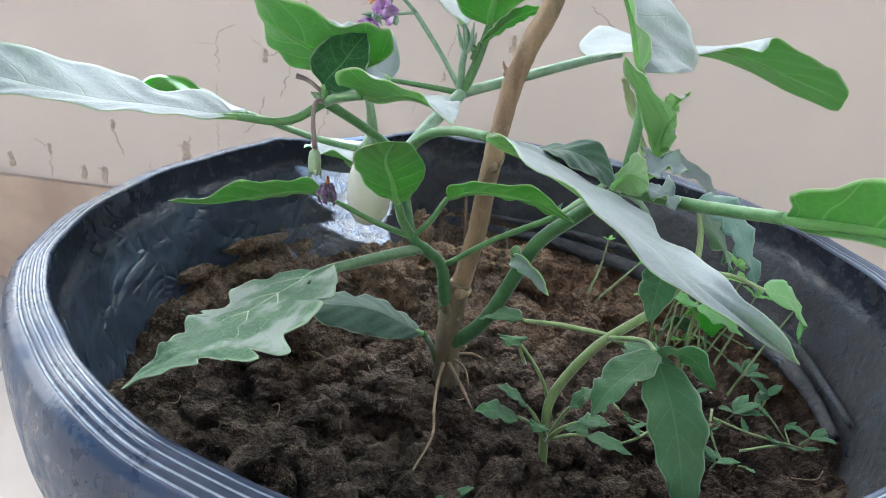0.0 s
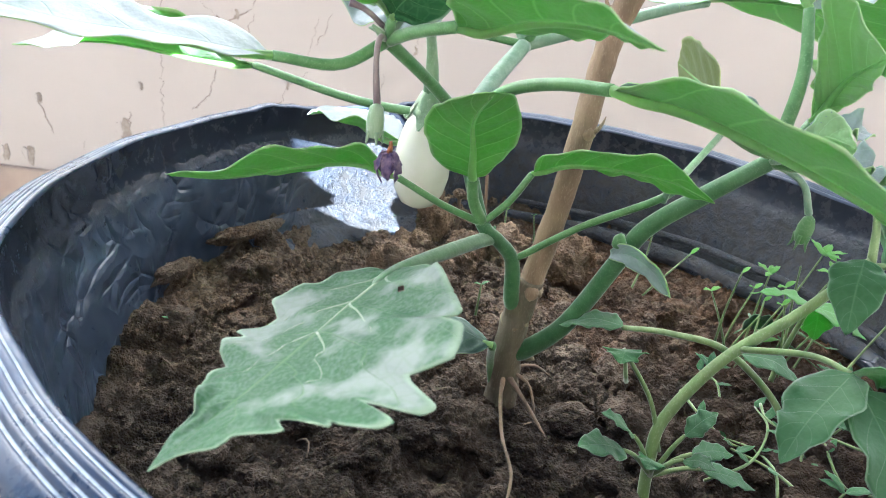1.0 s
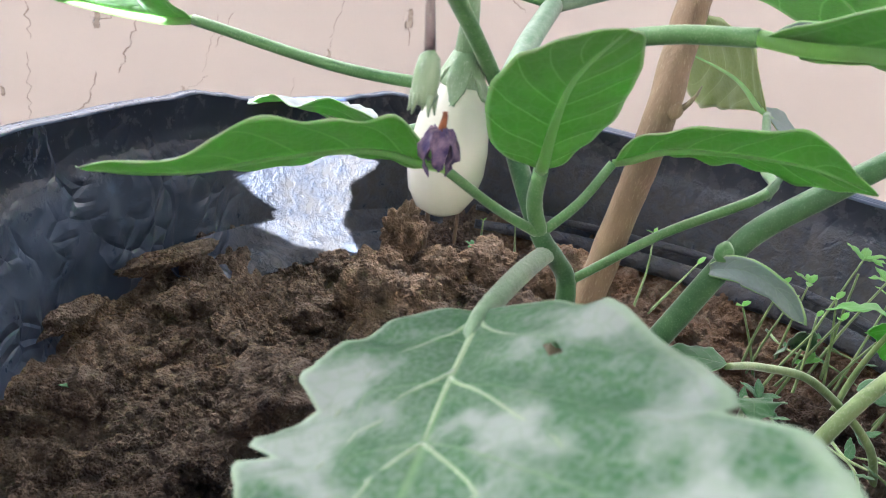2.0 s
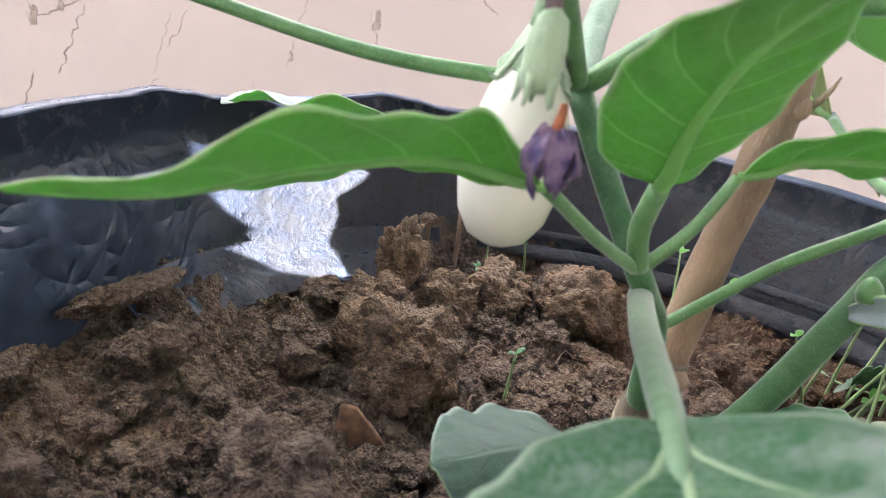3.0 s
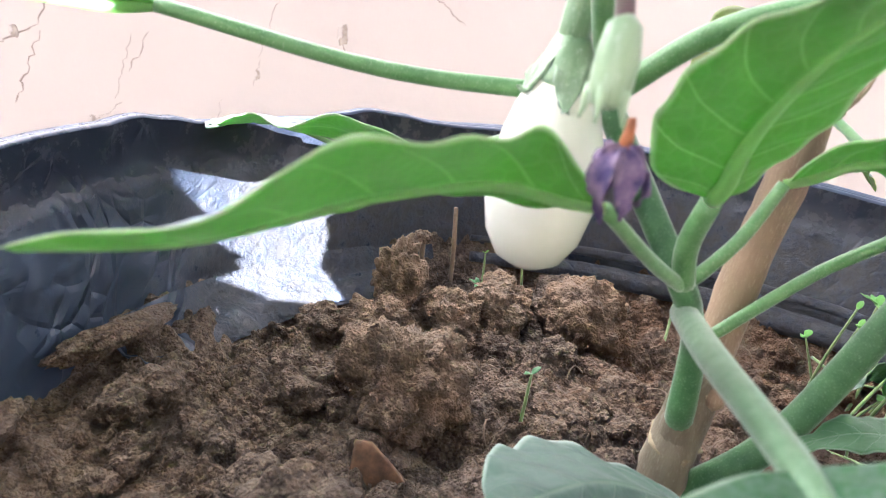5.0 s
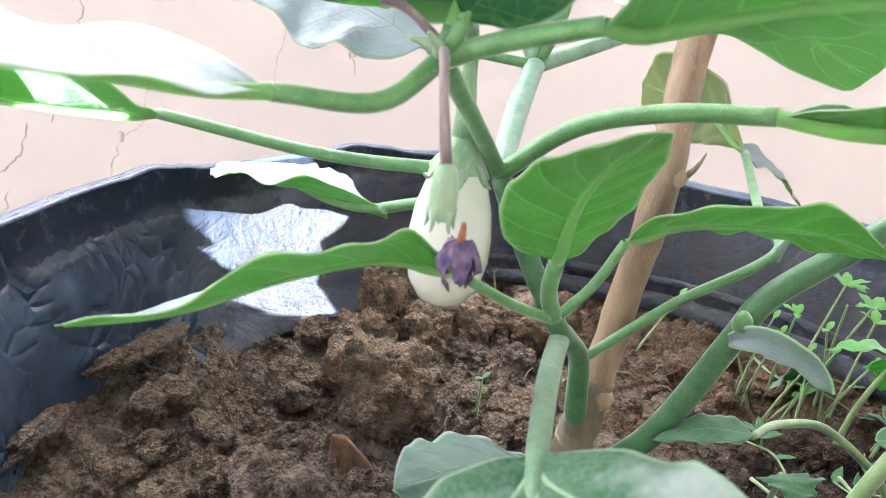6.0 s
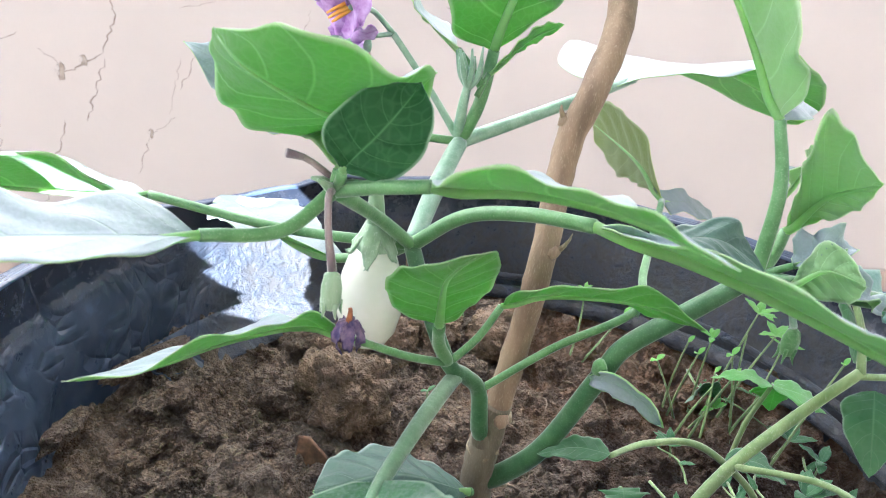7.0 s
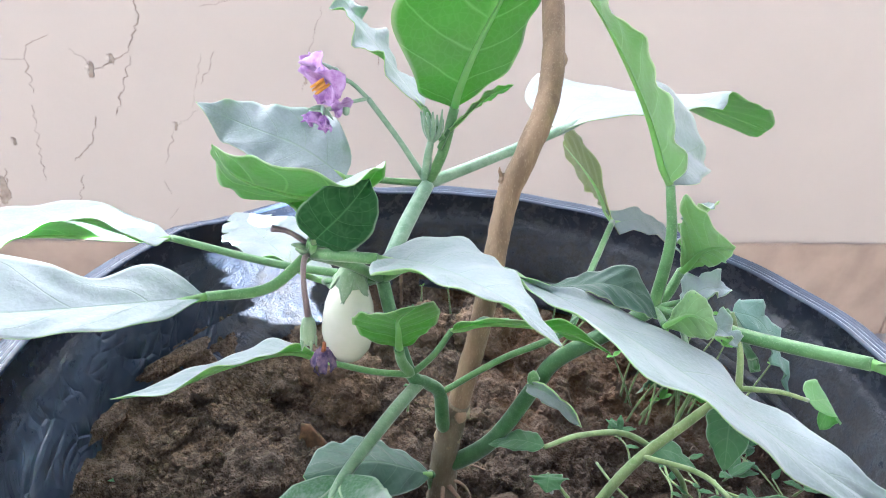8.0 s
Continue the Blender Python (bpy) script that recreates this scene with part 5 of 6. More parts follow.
shaped_leaf(plant, [(0.009, 0.3300, 0.0615), (0.0045, 0.3255, 0.0640), (-0.015, 0.299, 0.070), (-0.0385, 0.2640, 0.0775), (-0.0470, 0.2500, 0.0768)], [0.0024, 0.0031, 0.0029, 0.0022, 0.0011], [(-0.0385, 0.2640, 0.0785), (-0.0530, 0.2390, 0.0785), (-0.0680, 0.2120, 0.0775), (-0.0905, 0.1810, 0.0720)],
            [(-0.0600, 0.2640, 0.0745), (-0.0820, 0.2405, 0.0675), (-0.0870, 0.2086, 0.0730)], [(-0.0283, 0.2448, 0.0912), (-0.0268, 0.1949, 0.0999), (-0.0437, 0.1707, 0.0937), (-0.0650, 0.1775, 0.0880)], LEAF_DRY, LEAF_DRY, label="torn sickly grey-green leaf with chewed edges",
            wave=0.0018, waves=4, ragged=0.10, bites=[(1, 0.42, 0.03, 0.10), (1, 0.56, 0.03, 0.22), (1, 0.635, 0.015, 0.28), (1, 0.70, 0.03, 0.18), (1, 0.78, 0.02, 0.25), (1, 0.86, 0.04, 0.25), (-1, 0.40, 0.03, 0.18), (-1, 0.52, 0.02, 0.22), (-1, 0.66, 0.05, 0.25), (-1, 0.84, 0.10, 0.5)],
            along=170, across=28, seed=20, holes=((0.26, 0.77, 0.011), (0.27, 0.785, 0.009)), petiole=PETIOLE_DULL,
            veins=((0, 0.0, 0.85, 0.0, 0.0016), (1, 0.03, 0.42, 0.75, 0.0010), (-1, 0.03, 0.40, 0.7, 0.0009), (1, 0.25, 0.62, 0.7, 0.0007), (-1, 0.27, 0.6, 0.7, 0.0007), (1, 0.45, 0.8, 0.6, 0.0006), (-1, 0.45, 0.78, 0.6, 0.0006)))
shaped_leaf(plant, [(0.025, 0.341, -0.028), (0.019, 0.334, -0.005), (0.012, 0.3110, 0.0200)], [0.002, 0.0018], [(0.0120, 0.3110, 0.0200), (-0.0180, 0.3120, 0.0330), (-0.0497, 0.3050, 0.0370)], [(-0.0013, 0.3274, 0.0232), (-0.0233, 0.3347, 0.0270), (-0.0420, 0.3210, 0.0340)], [(0.0000, 0.3030, 0.0200), (-0.0230, 0.2980, 0.0250), (-0.0430, 0.2970, 0.0310)],
            LEAF_TEAL, LEAF_UNDER, label="low blue-green leaf near the soil", lobes=0.03, wave=0.001, seed=21)
shaped_leaf(plant, [J1, (-0.018, 0.317, 0.081), (-0.037, 0.310, 0.093)], [0.0016, 0.0013], [(-0.037, 0.310, 0.093), (-0.121, 0.309, 0.0860)], [(-0.0440, 0.3260, 0.0890), (-0.0640, 0.3410, 0.0835), (-0.0975, 0.3270, 0.0805)], [(-0.0533, 0.3070, 0.1043), (-0.0830, 0.2990, 0.1025), (-0.0994, 0.3010, 0.0937)],
            face=(0, 0.5, 0.85), wave=0.0012, waves=2.5, sag=0.05, seed=22)
shaped_leaf(plant, [J1, (-0.005, 0.3215, 0.082), (-0.008, 0.316, 0.0935)], [0.0026, 0.0022], [(-0.008, 0.316, 0.0935), (-0.0107, 0.3099, 0.1078), (-0.0145, 0.2970, 0.1220), (-0.0110, 0.2855, 0.1345)], [(-0.0228, 0.3180, 0.0988), (-0.0307, 0.3065, 0.1170), (-0.0235, 0.2880, 0.1305)], [(-0.0015, 0.3125, 0.0990), (0.0045, 0.3040, 0.1160), (-0.0030, 0.2900, 0.1320)],
            LEAF_MID, LEAF_UNDER, face=(0, 0.5, 0.8), wave=0.0006, seed=23)
shaped_leaf(plant, [J1, (0.010, 0.3225, 0.083), (0.017, 0.322, 0.096)], [0.0016, 0.0014], [(0.017, 0.322, 0.096), (0.0752, 0.2854, 0.1044)], [(0.0330, 0.3240, 0.0992), (0.0530, 0.3160, 0.1006), (0.0690, 0.2990, 0.1010)], [(0.0180, 0.3120, 0.1075), (0.0436, 0.2970, 0.1155), (0.0577, 0.2930, 0.1155)],
            LEAF_MID, LEAF_UNDER, face=(0, 0.5, 0.85), wave=0.0006, sag=0.05, seed=24)

# the fruit with its calyx, hanging from a curved stalk
fruit = part("fruit", lathe([(0.0005, -0.0215), (0.0038, -0.0210), (0.0077, -0.0188), (0.0108, -0.0135), (0.0123, -0.0060), (0.0122, 0.001), (0.0111, 0.009), (0.0092, 0.0155), (0.0068, 0.0215), (0.0005, 0.0235)], 48), FRUIT, plant, "glossy white egg-shaped fruit")
fruit.location = (-0.025, 0.348, 0.088)
calyx = bmesh.new()
for k in range(5):
    a = 2 * math.pi * k / 5 + 0.5
    d = Vector((math.cos(a), math.sin(a), 0))
    leaf_blade([Vector((0, 0, 0.028)) + d * 0.002, d * 0.0064 + Vector((0, 0, 0.0235)), d * 0.0084 + Vector((0, 0, 0.0190)), d * (0.0098 + 0.001 * (k % 2)) + Vector((0, 0, 0.0158 + 0.0015 * (k % 3)))], d.cross(Vector((0, 0, 1))), 0.0034, face=d, along=14, across=8, thick=0.0009, wave=0.0004, wide=0.55, bm=calyx, base_w=0.9)
lathe([(0.0012, 0.0325), (0.0032, 0.0310), (0.0048, 0.0275), (0.0066, 0.0235), (0.0076, 0.0208), (0.0068, 0.0198)], 24, bm=calyx, wob=0.08)
cal = part("calyx", calyx, CALYX, fruit, "pale downy green calyx cap")
cal.matrix_parent_inverse = Matrix()
part("stalk", tube([N2, (-0.040, 0.326, 0.150), (-0.031, 0.338, 0.147), (-0.027, 0.345, 0.134), (-0.025, 0.348, 0.117)], [0.0016, 0.0018, 0.0019, 0.0022, 0.0036], 10), CALYX, fruit)

# the hanging bud, its stalk, and the withered flower caught below it
bud = part("bud_stalk", tube([N2, (-0.049, 0.308, 0.143), (-0.0495, 0.304, 0.135), (-0.048, 0.302, 0.122)], [0.0012, 0.0011, 0.001, 0.0014], 8), PURPLE_STALK, plant)
head = bmesh.new()
lathe([(0.0008, 0.0065), (0.0024, 0.005), (0.0031, 0.001), (0.003, -0.003), (0.0024, -0.0055), (0.0006, -0.006)], 16, bm=head)
for k in range(5):
    a = 2 * math.pi * k / 5
    tube([(0.0026 * math.cos(a), 0.0026 * math.sin(a), -0.003), (0.0028 * math.cos(a), 0.0028 * math.sin(a), -0.0058), (0.0033 * math.cos(a), 0.0033 * math.sin(a), -0.0078)], [0.0009, 0.0006, 0.0002], 6, 0.002, bm=head)
hd = part("calyx", head, CALYX, bud, "drooping green calyx")
hd.matrix_parent_inverse = Matrix()
hd.location = Vector((-0.048, 0.3015, 0.116))
low_bud = part("bud_stalk", tube([RN, (0.1060, 0.2860, 0.1150), (0.1120, 0.2846, 0.1040)], [0.0015, 0.0012, 0.0014], 8), STEM_PALE, plant)
low = bmesh.new()
lathe([(0.0008, 0.0065), (0.0030, 0.0045), (0.0042, 0.000), (0.0040, -0.005), (0.0028, -0.0085), (0.0008, -0.0100)], 18, bm=low, wob=0.15)
for k in range(5):
    a = 2 * math.pi * k / 5
    tube([(0.0036 * math.cos(a), 0.0036 * math.sin(a), -0.004), (0.0036 * math.cos(a), 0.0036 * math.sin(a), -0.009), (0.0050 * math.cos(a), 0.0050 * math.sin(a), -0.0125)], [0.0012, 0.0008, 0.0002], 6, 0.002, bm=low)
for v in low.verts:
    v.co *= 0.72
lb = part("calyx", low, PETIOLE, low_bud, "closed hanging flower bud")
lb.matrix_parent_inverse = Matrix()
lb.location = (0.1130, 0.2846, 0.0990)
dried = bmesh.new()
for k in range(6):
    a = 2 * math.pi * k / 6 + 0.3
    d = Vector((math.cos(a), math.sin(a), 0))
    leaf_blade([Vector((0, 0, -0.002)), d * 0.0034 + Vector((0, 0, -0.0045)), d * (0.0038 + 0.001 * (k % 2)) + Vector((0.0004, 0, -0.0100)), d * (0.0028 + 0.003 * (k == 1)) + Vector((0.001, 0, -0.0155 + 0.002 * (k % 3)))], d.cross(Vector((0, 0, 1))), 0.0025, face=d, along=12, across=6, thick=0.0003, wave=0.0007, fold=20, bm=dried, seed=k)
wd = part("withered_flower", dried, PETAL_DRY, plant, "withered dark purple flower")
wd.location, wd.scale = (-0.042, 0.303, 0.107), (0.85, 0.85, 0.9)
part("tip", tube([(0, 0, -0.0028), (0.0004, 0, 0.0004), (0.0002, 0, 0.0022)], [0.0013, 0.0009, 0.0007], 8), RUST, wd).matrix_parent_inverse = Matrix()
node_bm = bmesh.new()
for k in range(5):
    a = k * 1.3
    tube([N2, Vector(N2) + Vector((0.004 * math.cos(a), 0.004 * math.sin(a) - 0.002, 0.003)), Vector(N2) + Vector((0.008 * math.cos(a), 0.006 * math.sin(a) - 0.002, 0.0035 + 0.002 * (k % 2)))], [0.0022, 0.0014, 0.0005], 7, 0.002, bm=node_bm)
part("bract", node_bm, CALYX, plant)
part("twig_end", tube([(-0.046, 0.318, 0.144), (-0.054, 0.318, 0.150), (-0.060, 0.317, 0.152)], [0.0012, 0.001, 0.0014], 7), PURPLE_STALK, plant)

# the open flower, a second one below it and small buds on their stalk
stalk = part("flower_stalk", tube([UN, (0.008, 0.407, 0.155), (-0.009, 0.411, 0.176)], [0.0019, 0.0015, 0.0014], 9), STEM_PALE, plant)
part("flower_stalk", tube([(-0.009, 0.411, 0.176), (-0.018, 0.410, 0.184), (-0.026, 0.409, 0.186)], [0.0012, 0.0011, 0.0016], 8), STEM_PALE, plant)
part("flower_stalk", tube([(-0.009, 0.411, 0.176), (-0.022, 0.407, 0.174), (-0.032, 0.404, 0.171)], [0.0011, 0.0009, 0.0013], 8), STEM_PALE, plant)


def flower(centre, axis, size, open_by, petals=6):
    """A star of joined crumpled petals round a cone of anthers."""
    z = Vector(axis).normalized()
    x = z.orthogonal().normalized()
    y = z.cross(x)
    c = Vector(centre)
    bm = bmesh.new()
    for k in range(petals):
        a = 2 * math.pi * k / petals
        d = x * math.cos(a) + y * math.sin(a)
        o = open_by * (0.75 + 0.5 * random.Random(k + int(size * 1e5)).random())
        leaf_blade([c, c + d * size * 0.45 * o + z * size * 0.3, c + d * size * 0.85 * o + z * size * 0.45, c + d * size * 1.1 * o + z * size * (0.5 - 0.5 * o)], z.cross(d), size * 0.52, face=z, wide=0.75, blunt=0.55, along=14, across=10, thick=0.00025, wave=size * 0.12, waves=2.2, fold=10, bm=bm, seed=k)
    f = part("flower", bm, PETAL, plant, "purple star-shaped flower")
    if open_by > 0.6:
        an = bmesh.new()
        for k in range(6):
            a = 2 * math.pi * k / 6
            d = x * math.cos(a) + y * math.sin(a)
            tube([c + d * 0.0009, c + d * 0.0017 + z * size * 0.35, c + d * 0.0022 + z * size * 0.75], [0.0008, 0.001, 0.0005], 6, 0.002, bm=an)
        part("anthers", an, ANTHER, f, "orange anthers")
    sep = bmesh.new()
    for k in range(5):
        a = 2 * math.pi * k / 5 + 0.4
        d = x * math.cos(a) + y * math.sin(a)
        tube([c - z * 0.002, c + d * size * 0.25 - z * 0.001, c + d * size * 0.55 + z * size * 0.1], [0.0016, 0.0012, 0.0003], 6, 0.002, bm=sep)
    part("calyx", sep, STEM_PALE, f)
    return f


flower((-0.026, 0.409, 0.187), (-0.75, -0.35, -0.45), 0.017, 0.85)
flower((-0.033, 0.403, 0.171), (-0.35, -0.3, -0.85), 0.0125, 0.42, 5)
for place in ((-0.020, 0.408, 0.171), (-0.028, 0.404, 0.187)):
    b = part("flower_bud", lathe([(0.0004, -0.003), (0.0016, -0.0022), (0.0019, 0.0), (0.0013, 0.0022), (0.0004, 0.003)], 10), STEM_PALE, plant)
    b.location = place

# roots at the base
for pts, r in (([(0.027, 0.334, -0.012), (0.024, 0.320, -0.018), (0.022, 0.300, -0.022), (0.021, 0.275, -0.020), (0.012, 0.250, -0.020), (0.004, 0.228, -0.022)], 0.0013), ([(0.029, 0.333, -0.012), (0.036, 0.322, -0.018), (0.044, 0.308, -0.026)], 0.0018),
               ([(0.031, 0.334, -0.010), (0.040, 0.331, -0.016), (0.043, 0.322, -0.026)], 0.0012), ([(0.034, 0.338, -0.01), (0.046, 0.345, -0.014), (0.058, 0.349, -0.024)], 0.0012)):
    part("root", tube(pts, [r * 0.9, r * 0.6, r * 0.4], 7, 0.003, 0.3), ROOT, plant)

# ---- weeds and seedlings in the soil ----
def leaflet(parent, mid, side, half, mat, name="leaflet", **shape):
    kw = dict(along=22, across=10, wave=half * 0.12, waves=2.5, lobes=0.025, thick=0.0003)
    kw.update(shape)
    return part(name, leaf_blade(mid, side, half, **kw), [mat, mat], parent)


tomato = thing("weed_plant", (0.082, 0.272, -0.025), "hairy-stemmed weed with toothed drooping leaflets", "weed")
part("stem", tube([(0.082, 0.274, -0.035), (0.0800, 0.2770, -0.0100), (0.0811, 0.2788, 0.0110), (0.0978, 0.2803, 0.0407), (0.1220, 0.2800, 0.0650), (0.1300, 0.2680, 0.0950)], [0.0026, 0.0026, 0.0025, 0.0024, 0.0022, 0.0018], 10), WEED_STEM, tomato)
part("leaf_stalk", tube([(0.1030, 0.2806, 0.0460), (0.1080, 0.2520, 0.0640), (0.1060, 0.2317, 0.0715)], [0.0014, 0.0012, 0.001], 8), WEED_STEM, tomato)
leaflet(tomato, [(0.106, 0.231, 0.072), (0.094, 0.224, 0.065), (0.0850, 0.2180, 0.0600), (0.0792, 0.2137, 0.0499)], (0.5, -0.6, 0.3), 0.0105, WEED_LEAF, seed=31, face=(-0.2, -0.6, 0.7), wide=0.6, lobes=0.07, lobe_n=5, fold=10)
leaflet(tomato, [(0.106, 0.226, 0.070), (0.109, 0.208, 0.059), (0.111, 0.192, 0.043), (0.112, 0.184, 0.030)], (0.9, 0.1, 0.2), 0.0116, WEED_LEAF, seed=32, face=(0, -0.6, 0.7), wide=0.6, lobes=0.07, lobe_n=5, fold=10)
leaflet(tomato, [(0.1060, 0.2317, 0.0720), (0.1180, 0.2265, 0.0740), (0.1292, 0.2204, 0.0631)], (0.2, -0.6, 0.6), 0.009, WEED_LEAF, seed=33)
leaflet(tomato, [(0.110, 0.233, 0.070), (0.124, 0.241, 0.052), (0.132, 0.246, 0.036)], (0.3, -0.8, 0.2), 0.007, WEED_LEAF, seed=34)
# the weed's upper leaves beside the long leaf
part("leaf_stalk", tube([(0.1300, 0.2680, 0.0940), (0.1310, 0.2750, 0.1080), (0.1296, 0.2845, 0.1210)], [0.0016, 0.0013, 0.001], 8), WEED_STEM, tomato)
leaflet(tomato, [(0.1296, 0.2845, 0.1217), (0.1450, 0.2830, 0.1160), (0.1560, 0.2770, 0.1010), (0.1635, 0.2692, 0.0820)], (0.5, 0.7, 0.3), 0.0105, WEED_TEAL, seed=36, lobes=0.08, lobe_n=6, wave=0.002, waves=4)
leaflet(tomato, [(0.133, 0.284, 0.112), (0.150, 0.290, 0.100), (0.160, 0.292, 0.080)], (0.2, 0.8, 0.3), 0.014, WEED_LEAF, seed=37, lobes=0.15)
leaflet(tomato, [(0.1576, 0.2569, 0.0920), (0.1790, 0.2630, 0.0830), (0.1932, 0.2719, 0.0568)], (0.2, 0.8, 0.2), 0.010, WEED_GREEN, seed=38, lobes=0.1)
part("leaf_stalk", tube([(0.1300, 0.2680, 0.0930), (0.1430, 0.2600, 0.0960), (0.1576, 0.2569, 0.0920)], [0.0013, 0.0011, 0.0009], 8), WEED_STEM, tomato)
leaflet(tomato, [(0.1080, 0.2480, 0.1040), (0.1040, 0.2420, 0.0970), (0.1012, 0.2348, 0.0835)], (0.7, -0.6, 0.2), 0.0085, WEED_LEAF, seed=39, lobes=0.06)
# the low leaves round its foot
for k, (tip, half) in enumerate((((0.0396, 0.2627, 0.0090), 0.0080), ((0.0500, 0.2720, 0.0180), 0.0055), ((0.0700, 0.2620, -0.0010), 0.0055), ((0.1000, 0.2740, 0.0190), 0.0058), ((0.0970, 0.2590, 0.0030), 0.0055), ((0.1254, 0.2672, -0.0154), 0.0058), ((0.1110, 0.2700, 0.0010), 0.0055))):
    tip = Vector(tip)
    root = Vector((0.081, 0.274, -0.016))
    m = root.lerp(tip, 0.45) + Vector((0, 0, 0.007))
    d = (tip - root).normalized()
    part("leaf_stalk", tube([root, root.lerp(m, 0.6) + Vector((0, 0, 0.002)), m], [0.0012, 0.001, 0.0008], 7), WEED_STEM, tomato)
    leaflet(tomato, [m, m.lerp(tip, 0.5) + Vector((0, 0, 0.002)), tip], d.cross(Vector((0, 0, 1))), half, WEED_LEAF, seed=40 + k, lobes=0.06, lobe_n=4)

creeper = thing("creeping_weed", (0.13, 0.30, -0.02), "creeping hairy weed stem with small leaves over the soil", "weed")
part("stem", tube([(0.168, 0.305, -0.030), (0.1550, 0.3080, -0.0030), (0.1263, 0.3180, 0.0200), (0.0920, 0.3130, 0.0310), (0.062, 0.299, 0.041)], [0.0018, 0.0017, 0.0017, 0.0015, 0.0011], 9), WEED_STEM, creeper)
leaflet(creeper, [(0.062, 0.299, 0.042), (0.052, 0.308, 0.039), (0.042, 0.317, 0.029)], (0.6, 0.6, 0.2), 0.0065, WEED_LEAF, seed=51, lobes=0)
part("leaf_stalk", tube([(0.066, 0.290, 0.020), (0.060, 0.285, 0.034), (0.057, 0.282, 0.040)], [0.001, 0.0009, 0.0008], 7), WEED_STEM, creeper)
leaflet(creeper, [(0.058, 0.283, 0.041), (0.055, 0.278, 0.043), (0.052, 0.273, 0.041)], (0.9, -0.3, 0.2), 0.0075, WEED_LEAF, seed=52, lobes=0.2)
part("leaf_stalk", tube([(0.057, 0.283, 0.041), (0.074, 0.281, 0.018), (0.082, 0.276, -0.004)], [0.0009, 0.001, 0.0011], 7), WEED_STEM, creeper)
leaflet(creeper, [(0.118, 0.297, 0.033), (0.130, 0.291, 0.034), (0.142, 0.285, 0.026)], (0.3, 0.8, 0.3), 0.006, WEED_LEAF, seed=53)

bright = thing("seedling", (0.17, 0.335, -0.02), "young weed with bright yellow-green lobed leaves", "seedling")
part("stem", tube([(0.178, 0.345, -0.032), (0.172, 0.338, 0.01), (0.165, 0.326, 0.044)], [0.0015, 0.0013, 0.001], 8), WEED_STEM, bright)
leaflet(bright, [(0.165, 0.326, 0.044), (0.154, 0.333, 0.046), (0.143, 0.341, 0.040)], (0.5, 0.6, -0.1), 0.007, WEED_GREEN, seed=54)
leaflet(bright, [(0.166, 0.327, 0.043), (0.178, 0.334, 0.034), (0.187, 0.340, 0.016)], (0.7, -0.4, 0.3), 0.010, WEED_GREEN, seed=55, lobes=0.22, lobe_n=4)
leaflet(bright, [(0.165, 0.326, 0.044), (0.178, 0.319, 0.042), (0.190, 0.314, 0.034)], (0.3, 0.8, 0.2), 0.007, WEED_GREEN, seed=56, lobes=0.15)

wr = random.Random(9)


def sprout(x, y, h, lean, leaves, mat, size):
    """A thin weed stem with a few small leaves at its top."""
    z = soil_height(x, y) - 0.004
    s = thing("grass_sprout", (x, y, z), "thin yellow-green weed sprout in the soil", "seedling", "weed sprouts")
    top = Vector((x + lean[0] * h, y + lean[1] * h, z + h))
    part("stem", tube([(x, y, z), Vector((x, y, z)).lerp(top, 0.5) + Vector((0.1 * lean[1] * h, 0, 0.03 * h)), top], [0.0009, 0.0007, 0.0005], 6), WEED_STEM, s)
    for k in range(leaves):
        a = wr.uniform(0, 6.28) if leaves > 2 else k * 3.14 + 0.4
        d = Vector((math.cos(a), math.sin(a), wr.uniform(0.1, 0.6))).normalized()
        leaflet(s, [top, top + d * size * 0.5 + Vector((0, 0, size * 0.1)), top + d * size], d.cross(Vector((0, 0, 1))), size * 0.2, mat, seed=70 + k, along=10, across=6, name="leaf", lobes=0.0)
    return s


for x, y, h, lean, n, size in ((0.141, 0.457, 0.045, (0.35, 0.5), 3, 0.006), (0.146, 0.452, 0.035, (0.9, 0.2), 1, 0.008), (0.195, 0.398, 0.06, (-0.1, -0.1), 5, 0.009), (0.198, 0.392, 0.075, (0.25, 0.0), 6, 0.012), (0.188, 0.396, 0.05, (-0.5, 0.1), 2, 0.008), (0.205, 0.386, 0.07, (0.1, -0.2), 5, 0.012),
                               (0.210, 0.372, 0.06, (0.3, 0.1), 4, 0.011), (0.182, 0.384, 0.03, (0.1, -0.4), 3, 0.010), (0.215, 0.350, 0.02, (0.2, -0.2), 5, 0.014), (0.20, 0.318, 0.012, (0.1, -0.3), 5, 0.016), (0.225, 0.33, 0.02, (0.2, 0.1), 4, 0.014), (0.235, 0.30, 0.014, (0.2, -0.3), 4, 0.014),
                               (0.024, 0.403, 0.028, (0.0, 0.0), 2, 0.0055), (0.047, 0.50, 0.02, (0.1, 0), 4, 0.006), (0.060, 0.515, 0.03, (0.0, 0.1), 2, 0.003), (0.085, 0.512, 0.028, (-0.2, 0), 2, 0.003), (0.150, 0.255, 0.012, (0.0, 0.0), 2, 0.010), (0.170, 0.272, 0.012, (0.3, 0.0), 3, 0.012), (0.155, 0.36, 0.012, (-0.3, 0.0), 4, 0.011), (-0.138, 0.369, 0.010, (0.1, 0.1), 2, 0.007), (0.03, 0.235, 0.010, (0.1, 0.1), 2, 0.012)):
    sprout(x, y, h, lean, n, WEED_LEAF if h < 0.03 else WEED_BRIGHT, size)
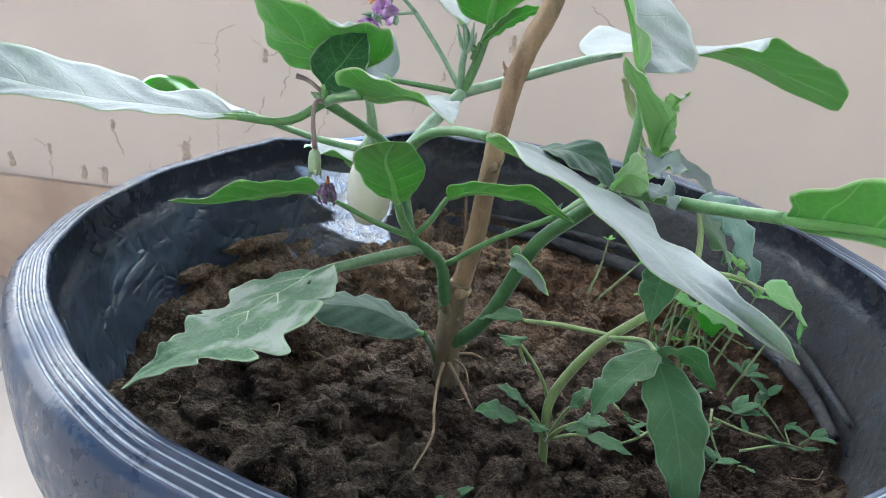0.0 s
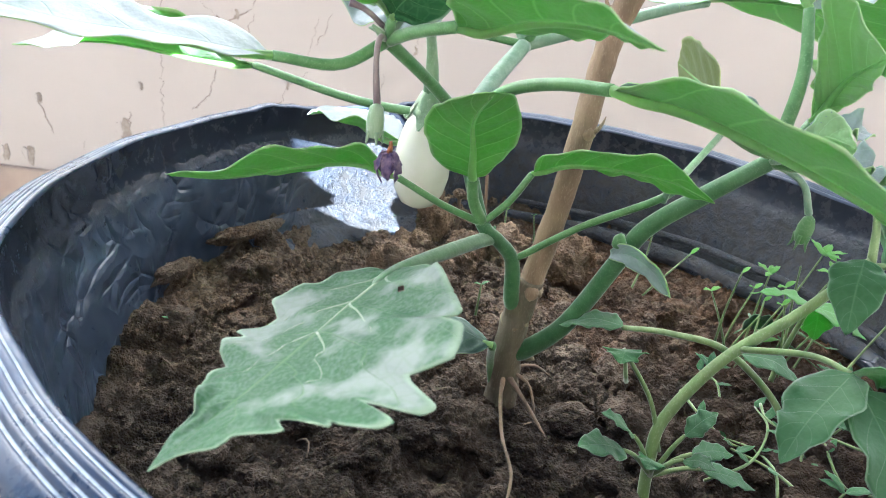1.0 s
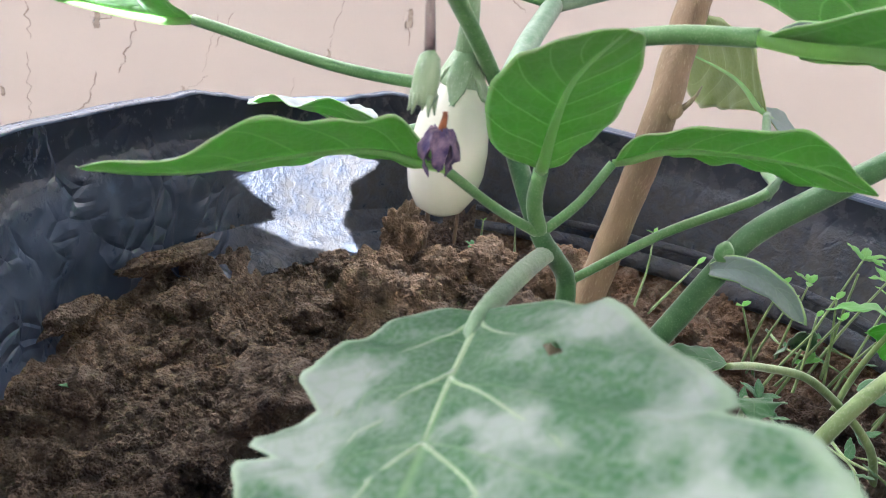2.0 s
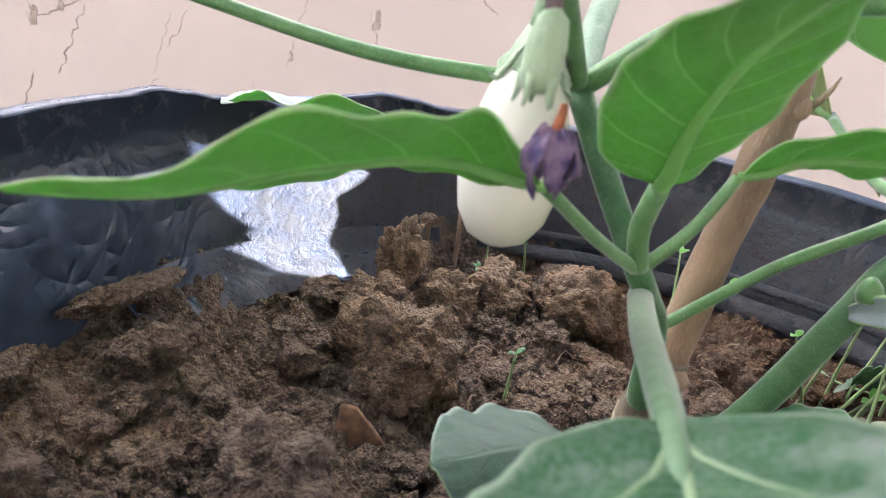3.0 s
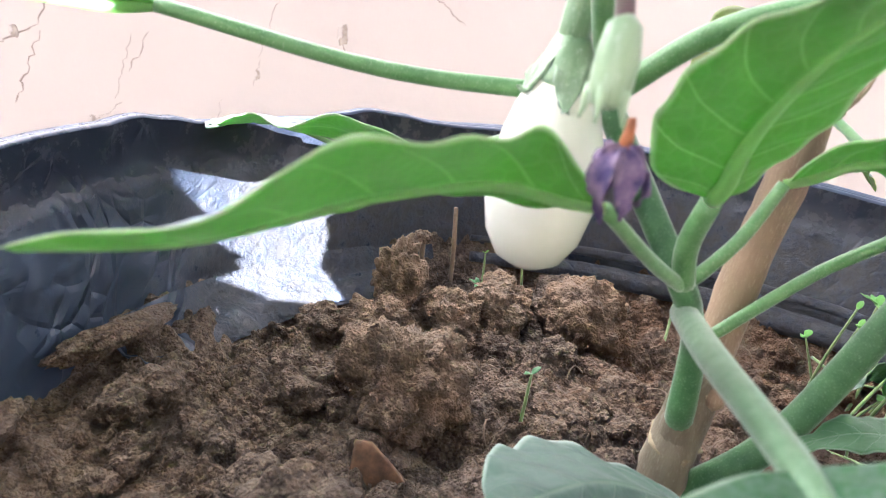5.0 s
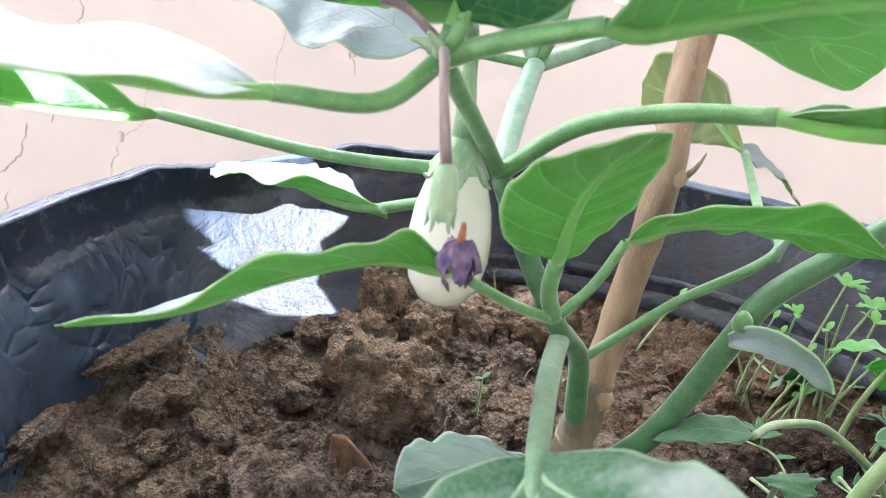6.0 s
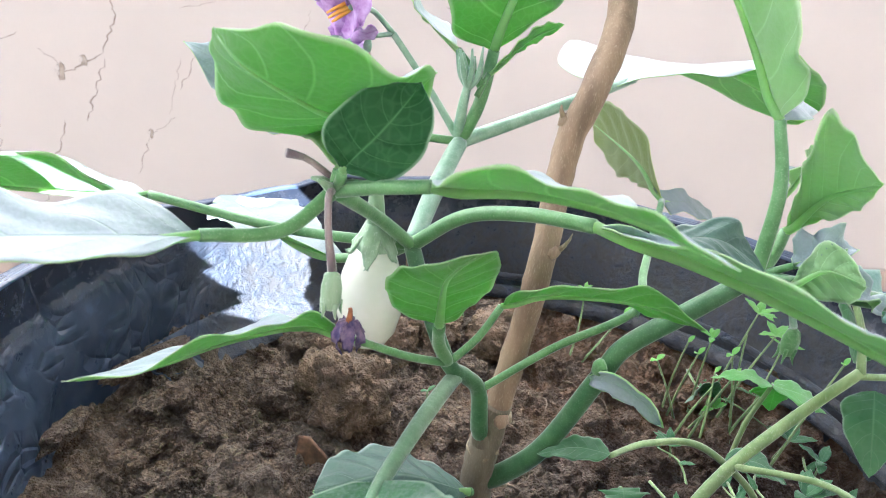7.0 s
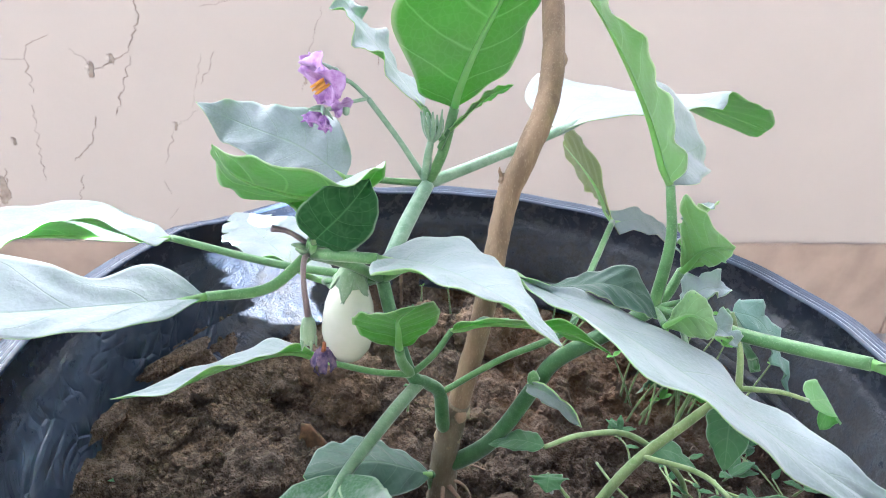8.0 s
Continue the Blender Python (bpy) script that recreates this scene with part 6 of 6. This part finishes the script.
for k in range(9):
    x, y = 0.185 + wr.uniform(-0.02, 0.03), 0.375 + wr.uniform(-0.03, 0.03)
    sprout(x, y, wr.uniform(0.04, 0.07), (wr.uniform(-0.4, 0.4), wr.uniform(-0.3, 0.2)), wr.choice((0, 1, 2)), WEED_BRIGHT, wr.uniform(0.005, 0.008))
for k in range(14):
    x, y, a = 0.165 + wr.uniform(-0.04, 0.06), 0.335 + wr.uniform(-0.05, 0.06), wr.uniform(0, 6.28)
    n = wr.uniform(0.015, 0.035)
    run = [Vector((x + n * q * math.cos(a + 0.4 * q), y + n * q * math.sin(a + 0.4 * q), 0)) for q in (-1, -0.3, 0.4, 1)]
    for i, q in enumerate(run):
        q.z = soil_height(q.x, q.y) + (0.003 if 0 < i < 3 else 0.0015) + 0.003
    runner = thing("weed_runner", tuple(run[0]), "thin pale creeping weed stem lying on the soil", "weed", "weed runners")
    part("stem", tube(run, [0.0008, 0.0007, 0.0006, 0.0004], 6), WEED_STEM, runner)
    for i in (1, 2, 3):
        d = Vector((math.cos(a + i * 2), math.sin(a + i * 2), 0.5)).normalized()
        leaflet(runner, [run[i], run[i] + d * 0.004, run[i] + d * 0.009], d.cross(Vector((0, 0, 1))), 0.002, WEED_LEAF, seed=90 + i, along=10, across=6, name="leaf", lobes=0.0)
chewed = thing("fallen_leaf", (0.182, 0.378, -0.005), "small chewed pale leaf among the weeds", "leaf")
leaflet(chewed, [(0.172, 0.380, -0.008), (0.182, 0.379, 0.002), (0.192, 0.376, -0.004)], (0.2, -0.4, 0.9), 0.009, LEAF_DRY, seed=91, tear=0.5, along=40, name="blade")
peg = thing("dry_stalk", (0.046, 0.527, -0.02), "dry straw-coloured stalk stuck in the soil", "twig")
part("stalk", tube([(0.047, 0.527, -0.03), (0.046, 0.528, -0.005), (0.043, 0.528, 0.022)], [0.0013, 0.0013, 0.0012], 7), ROOT, peg)
twig = thing("twig", (0.025, 0.521, -0.02), "short brown twig with a clod stuck on top", "twig")
part("stick", tube([(0.026, 0.521, -0.03), (0.025, 0.521, -0.01), (0.024, 0.521, 0.006)], [0.0014, 0.0014, 0.0016], 7), ROOT, twig)
cl = part("clod", clod_mesh(0.0055, 5, 0.6, 3), SOIL, twig)
cl.location = (0.024, 0.521, 0.008)


def bark_slab(mid, right, up, thick):
    """A broken slab with a pointed top, slanting edges and a rounded, uneven rim."""
    bm = bmesh.new()
    back = right.cross(up).normalized() * -1.0
    outline = [(-0.0084, 0.0086), (-0.0042, 0.0086), (0.0030, 0.0020), (0.0100, -0.0064), (0.0094, -0.0104), (-0.0008, -0.0094), (-0.0070, -0.0045), (-0.0088, 0.0004)]
    rings = []
    for k, (off, s) in enumerate([(0.0, 1.05), (0.0006, 1.15), (thick * 0.8, 1.15), (thick, 1.05)]):
        rings.append([bm.verts.new(mid + right * u * s * 1.15 + up * w * s * 1.15 + back * (off + 14.0 * u * u)) for u, w in outline])
    m = len(outline)
    for r0, r1 in zip(rings, rings[1:]):
        for i in range(m):
            bm.faces.new((r0[i], r0[(i + 1) % m], r1[(i + 1) % m], r1[i]))
    bm.faces.new(rings[0])
    bm.faces.new(rings[-1])
    bmesh.ops.triangulate(bm, faces=[f for f in bm.faces if len(f.verts) > 4])
    bmesh.ops.recalc_face_normals(bm, faces=bm.faces)
    return bm


sherd = thing("bark_chip", (-0.031, 0.395, -0.03), "curved brown chip of dry bark lying on the soil", "chip")
part("chip", bark_slab(Vector((-0.0345, 0.3890, -0.0275)), Vector((0.93, -0.37, 0.05)).normalized(), Vector((0.12, 0.30, 0.95)).normalized(), 0.0032), SHERD, sherd)
for k in range(26):
    a, r = wr.uniform(0, 6.28), 0.19 * math.sqrt(wr.random())
    x, y = TUB.x + r * math.cos(a), TUB.y + r * math.sin(a)
    b, l = wr.uniform(0, 6.28), wr.uniform(0.008, 0.022)
    pts = []
    for f in (0, 0.35, 0.7, 1):
        px, py = x + l * f * math.cos(b + 0.8 * f), y + l * f * math.sin(b + 0.8 * f)
        pts.append((px, py, soil_height(px, py) + 0.0015 + 0.004 * math.sin(3 * f)))
    part("rootlet", tube(pts, [0.0004, 0.0004, 0.0003], 5), ROOT, soil)
